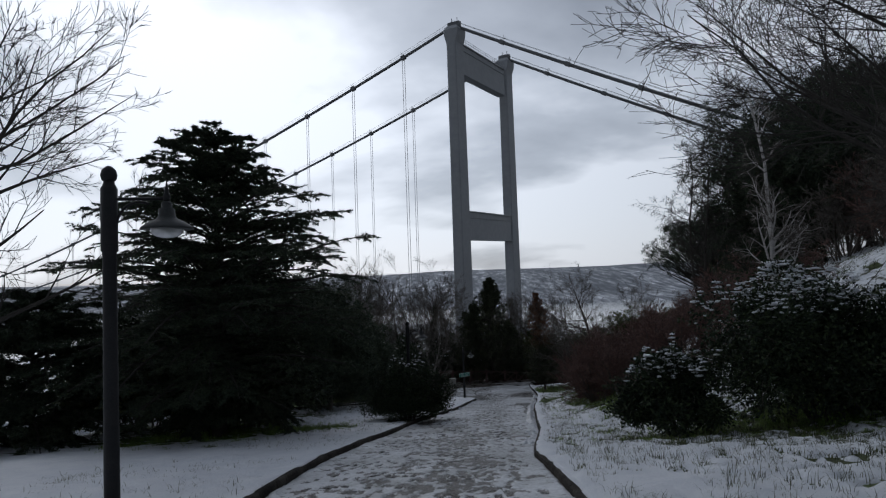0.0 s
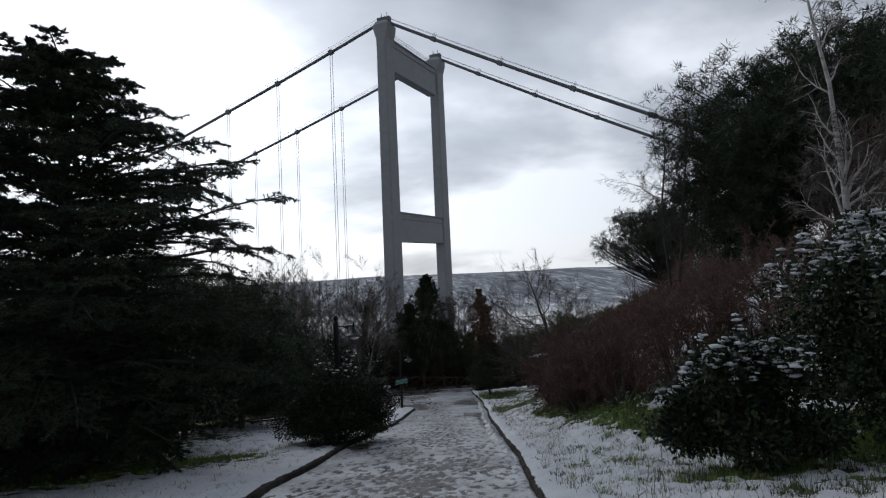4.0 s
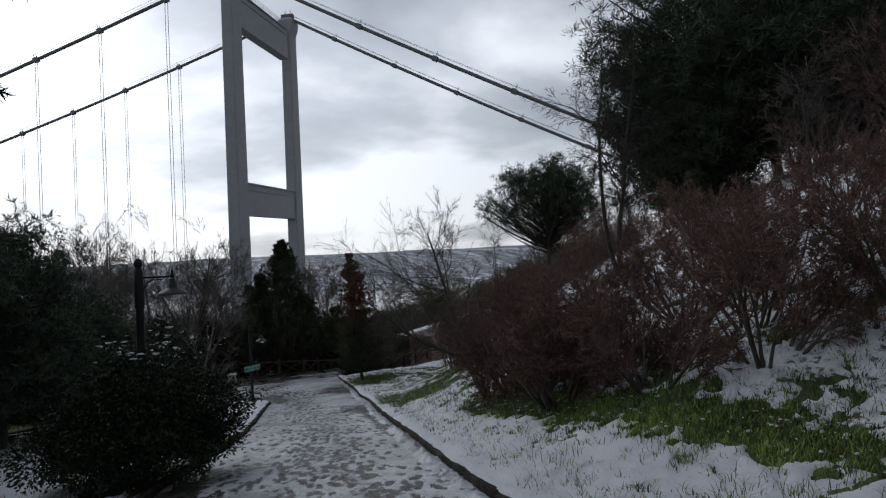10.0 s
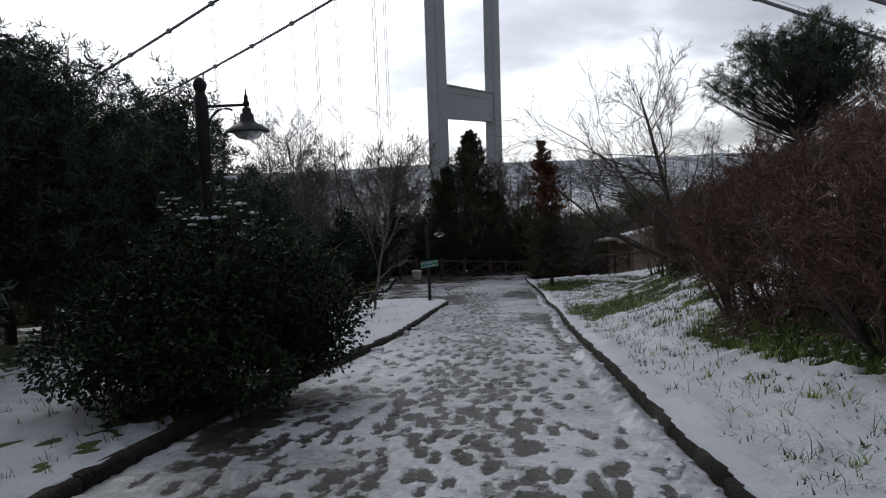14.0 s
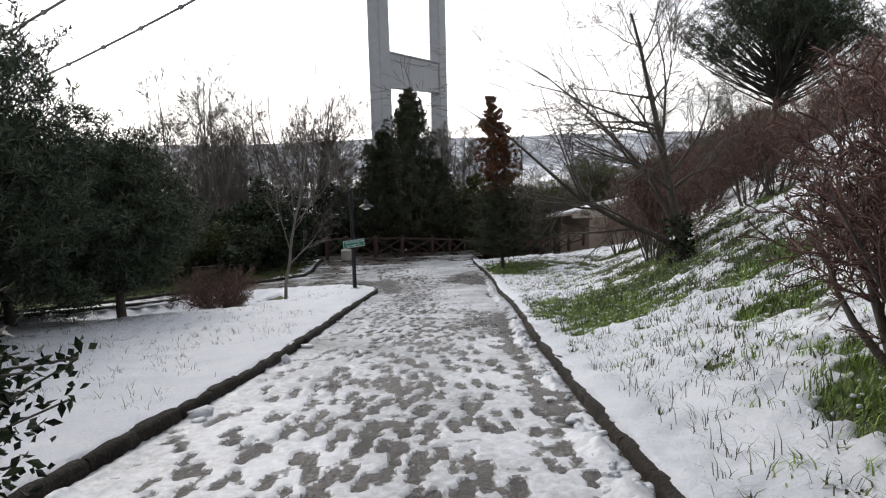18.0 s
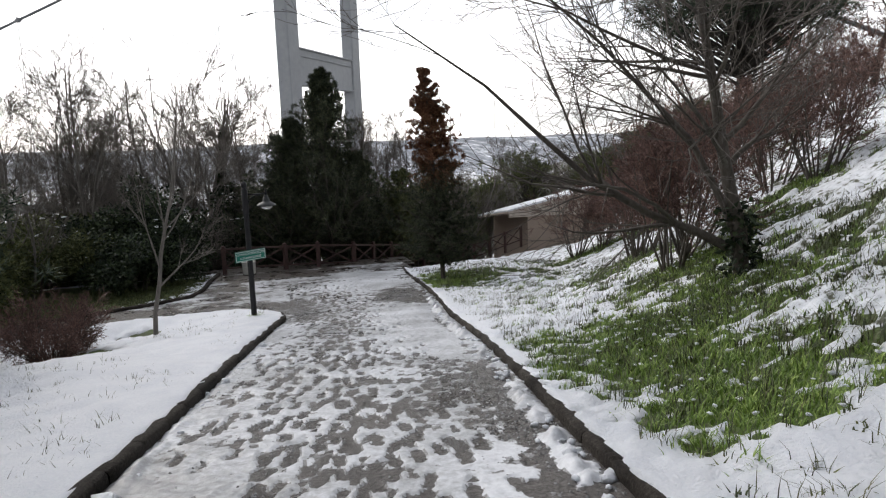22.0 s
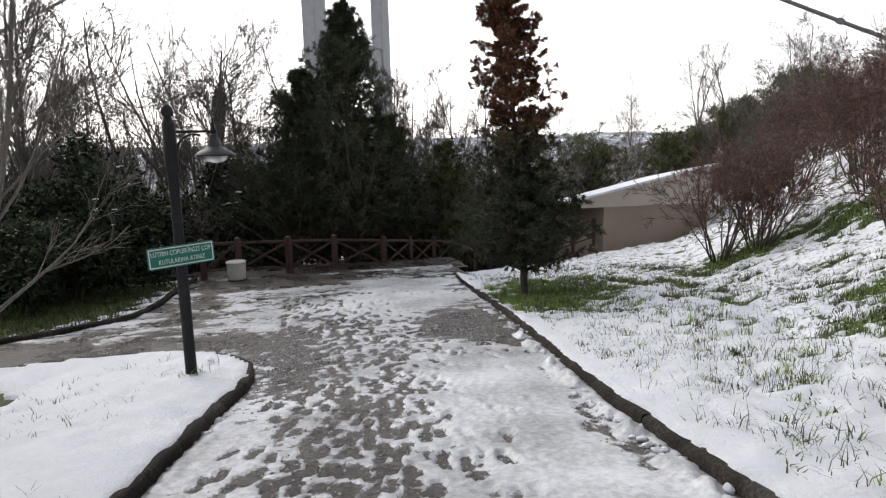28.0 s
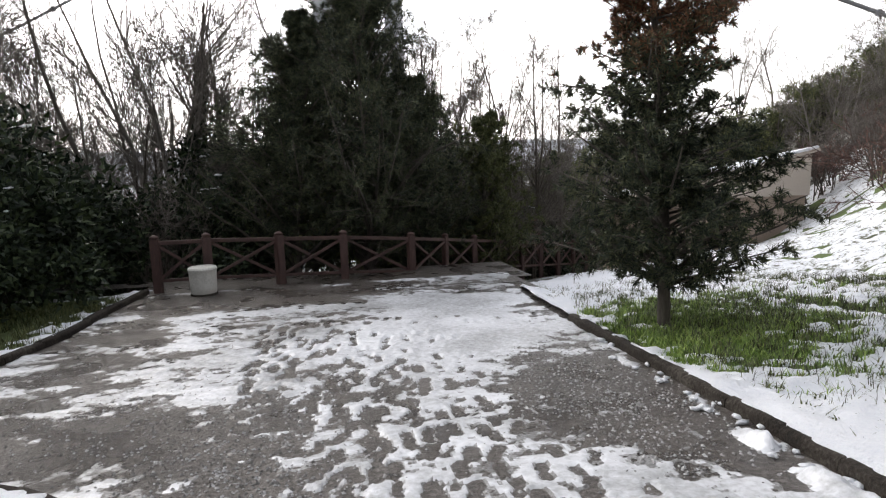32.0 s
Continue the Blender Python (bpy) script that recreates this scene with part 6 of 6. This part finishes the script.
scatter(brush, 9, (11.5, 16.5, 17, 22), 1.1, 1.35)
scatter(wood, 9, (-12, 0, 57, 64), 0.8, 1.1)
scatter(brush, 22, (16, 44, 50, 78), 0.8, 1.1)
scatter(brush, 10, (20, 34, 20, 40), 0.6, 0.8)
for i, (x, y, h, w) in enumerate(((17, 70.0, 8.0, 2.8), (20.5, 70.5, 8.4, 3.2), (24.5, 68.0, 5.4, 2.6), (13.4, 66.5, 7.0, 1.7), (28, 67, 4.4, 2.6), (10.8, 64.0, 6.4, 1.5), (32, 66, 4.0, 2.6))):
    umbrella_pine("pine", on_land(x, y), "dark pine in the wood behind the building", h, 130 + i, w, depth=0.85, clumps=110, per=160, needle=0.22, clump=0.5, blade=0.02, mat=OLIVE)


# ---- grass and small ground cover ----
rng_g = np.random.default_rng(6)
def near_verge(x, y, lo, hi):
    d = x - right_x(y)
    return (d > lo) & (d < hi)


pts = spots(11000, (3.2, 15, 10, 47), rng_g, lambda x, y: (green_mask(x, y) > -0.05) & (x > right_x(y) + 0.2))
grass_blades("grass", pts, 0.04, 0.12, 10, 0.055, GRASS, "fresh green grass where the snow has gone", 1, bend=0.8)
pts = spots(1500, (-10, 0.5, 14, 24), rng_g, lambda x, y: (green_mask(x, y) > 0.15) & (x < left_x(y) - 0.3) & (x < -2.9))
grass_blades("grass", pts, 0.06, 0.16, 6, 0.06, GRASS, "short green grass under the cedar", 2)
pts = spots(3600, (-8, -0.8, 43.5, 51), rng_g, lambda x, y: (green_mask(x, y) > 0.1) & (polygon_inside(FAR_VERGE, x, y) > 0.2))
grass_blades("grass", pts, 0.06, 0.18, 5, 0.06, OLIVE, "dull green grass under the trees", 3)
pts = spots(5600, (1.6, 12, 4, 50), rng_g, lambda x, y: near_verge(x, y, 0.3, 5.5) & (vnoise(x, y, 0.8, 88) > 0.2))
grass_blades("grass", pts, 0.12, 0.27, 6, 0.045, DRYGRASS, "dark bent grass tufts poking through the snow", 4, bend=1.3, width=0.0038)
pts = spots(3200, (1.6, 12, 8, 50), rng_g, lambda x, y: near_verge(x, y, 0.25, 5.5) & (vnoise(x, y, 1.1, 86) > 0.25))
grass_blades("grass", pts, 0.07, 0.15, 9, 0.035, OLIVE, "low dark weeds half buried in the snow", 9, bend=1.5, width=0.009)
pts = spots(650, (2, 12, 12, 47), rng_g, lambda x, y: near_verge(x, y, 0.5, 4.5))
grass_blades("grass", pts, 0.09, 0.20, 14, 0.05, GRASS, "green grass tufts standing out of the snow", 10, bend=1.0, width=0.007)
pts = spots(1500, (-7, 1.8, 4, 42), rng_g, lambda x, y: (polygon_inside(ISLAND, x, y) > 0.25) & (vnoise(x, y, 1.4, 89) > 0.45))
grass_blades("grass", pts, 0.08, 0.19, 4, 0.03, DRYGRASS, "sparse grass blades poking through the lawn's snow", 5, bend=0.9, width=0.004)
grass_blades("grass", np.array([(1.06, 40.45), (1.15, 40.5), (1.19, 40.58), (0.98, 40.46)]), 0.10, 0.26, 16, 0.045, GRASS, "green grass tuft at the foot of the lamp", 11, bend=0.9)
pts = spots(9000, (5, 20, 14, 47), rng_g, lambda x, y: (snow_depth(x, y) < 0.0) & (x - right_x(y) > 2.0))
grass_blades("grass", pts, 0.06, 0.18, 5, 0.06, DRYGRASS, "patchy grass on the snowy slope", 7, width=0.008, bend=1.2)
pts = spots(1500, (5, 20, 14, 47), rng_g, lambda x, y: (snow_depth(x, y) < -0.02) & (x - right_x(y) > 2.0))
grass_blades("grass", pts, 0.06, 0.16, 6, 0.06, GRASS, "green grass between the patches of snow", 12, width=0.007, bend=1.0)
# loose gravel where the path lies bare
def gravel(centres, count, seed):
    rng = np.random.default_rng(seed)
    V = np.array([(1, 0, 0), (-1, 0, 0), (0, 1, 0), (0, -1, 0), (0, 0, 0.8), (0, 0, -0.8)], float)
    F = np.array([(0, 2, 4), (2, 1, 4), (1, 3, 4), (3, 0, 4)])
    pick = rng.integers(0, len(centres), count)
    c = np.array(centres, float)[pick]
    xy = c[:, :2] + rng.normal(0, 0.5, (count, 2)) * c[:, 2:4]
    ok = path_region(xy[:, 0], xy[:, 1]) > 0.03
    xy = xy[ok]
    n = len(xy)
    size = rng.uniform(0.006, 0.017, (n, 1, 1)) * rng.uniform(0.7, 1.3, (n, 1, 3))
    a = rng.uniform(0, 6.3, n)
    R = np.stack([np.stack([np.cos(a), -np.sin(a), 0 * a], -1), np.stack([np.sin(a), np.cos(a), 0 * a], -1), np.stack([0 * a, 0 * a, 1 + 0 * a], -1)], 1)
    P = np.einsum("nij,nkj->nki", R, V[None] * size) + np.column_stack([xy, path_z(xy[:, 1]) + 0.004])[:, None]
    faces = (F[None] + 6 * np.arange(n)[:, None, None]).reshape(-1, 3)
    ob = new("gravel", fast_mesh("gravel", P.reshape(-1, 3), faces, PEBBLE, False))
    tagged(ob, "loose grey gravel on the bare wet path", "gravel", kind="stuff")


gravel([(5.2, 43.2, 1.1, 2.2), (2.2, 41.4, 0.9, 1.8), (3.8, 31, 0.6, 5), (4.9, 38, 0.4, 7), (3.0, 37, 1.6, 7), (1.4, 33, 0.9, 8), (1.5, 44, 2.4, 2.5)], 15000, 3)
# lumps of snow pushed against the kerb
ky = rng_g.uniform(14, 45.5, 420)
lump = np.stack([right_x(ky) - np.abs(rng_g.normal(0.13, 0.07, 420)), ky, path_z(ky) + 0.02], 1)
ly = rng_g.uniform(22, 39, 50)
lump = np.concatenate([lump, np.stack([left_x(ly) + np.abs(rng_g.normal(0.08, 0.05, 50)), ly, path_z(ly) + 0.012], 1)])
chunk_y = np.array([23.7, 24.0, 25.9, 28.3, 29.4, 33.1, 36.0])
chunks = np.stack([left_x(chunk_y) + 0.11, chunk_y, path_z(chunk_y) + 0.03], 1)
ob = new("snow", snow_lumps(chunks, rng_g, 0.06, 0.11, 0.7))
tagged(ob, "hard chunks of snow fallen from the kerb", "snow", kind="stuff")
ob = new("snow", snow_lumps(lump, rng_g, 0.012, 0.055, 0.5))
tagged(ob, "broken lumps of snow along the kerb", "snow", kind="stuff")

pts = spots(1000, (3.2, 13, 15, 47), rng_g, lambda x, y: (green_mask(x, y) > -0.1) & (x > right_x(y) + 0.25) & (y < 42))
ob = new("snow", snow_lumps(np.column_stack([pts, land(pts[:, 0], pts[:, 1]) + 0.04]), rng_g, 0.008, 0.03, 0.5))
tagged(ob, "crumbs of snow lying on the green grass", "snow", kind="stuff")

kerb("kerb_right", [p for p in RIGHT_EDGE if p[1] < 46.5], -1, "dark wet concrete kerb along the path's snowy verge")
kerb("kerb_left", LEFT_EDGE + TIP[:-1], 1, "dark wet concrete kerb round the snowy lawn", 0.115)
kerb("kerb_far", FAR_EDGE[:-1], -1, "low dark kerb under the trees")
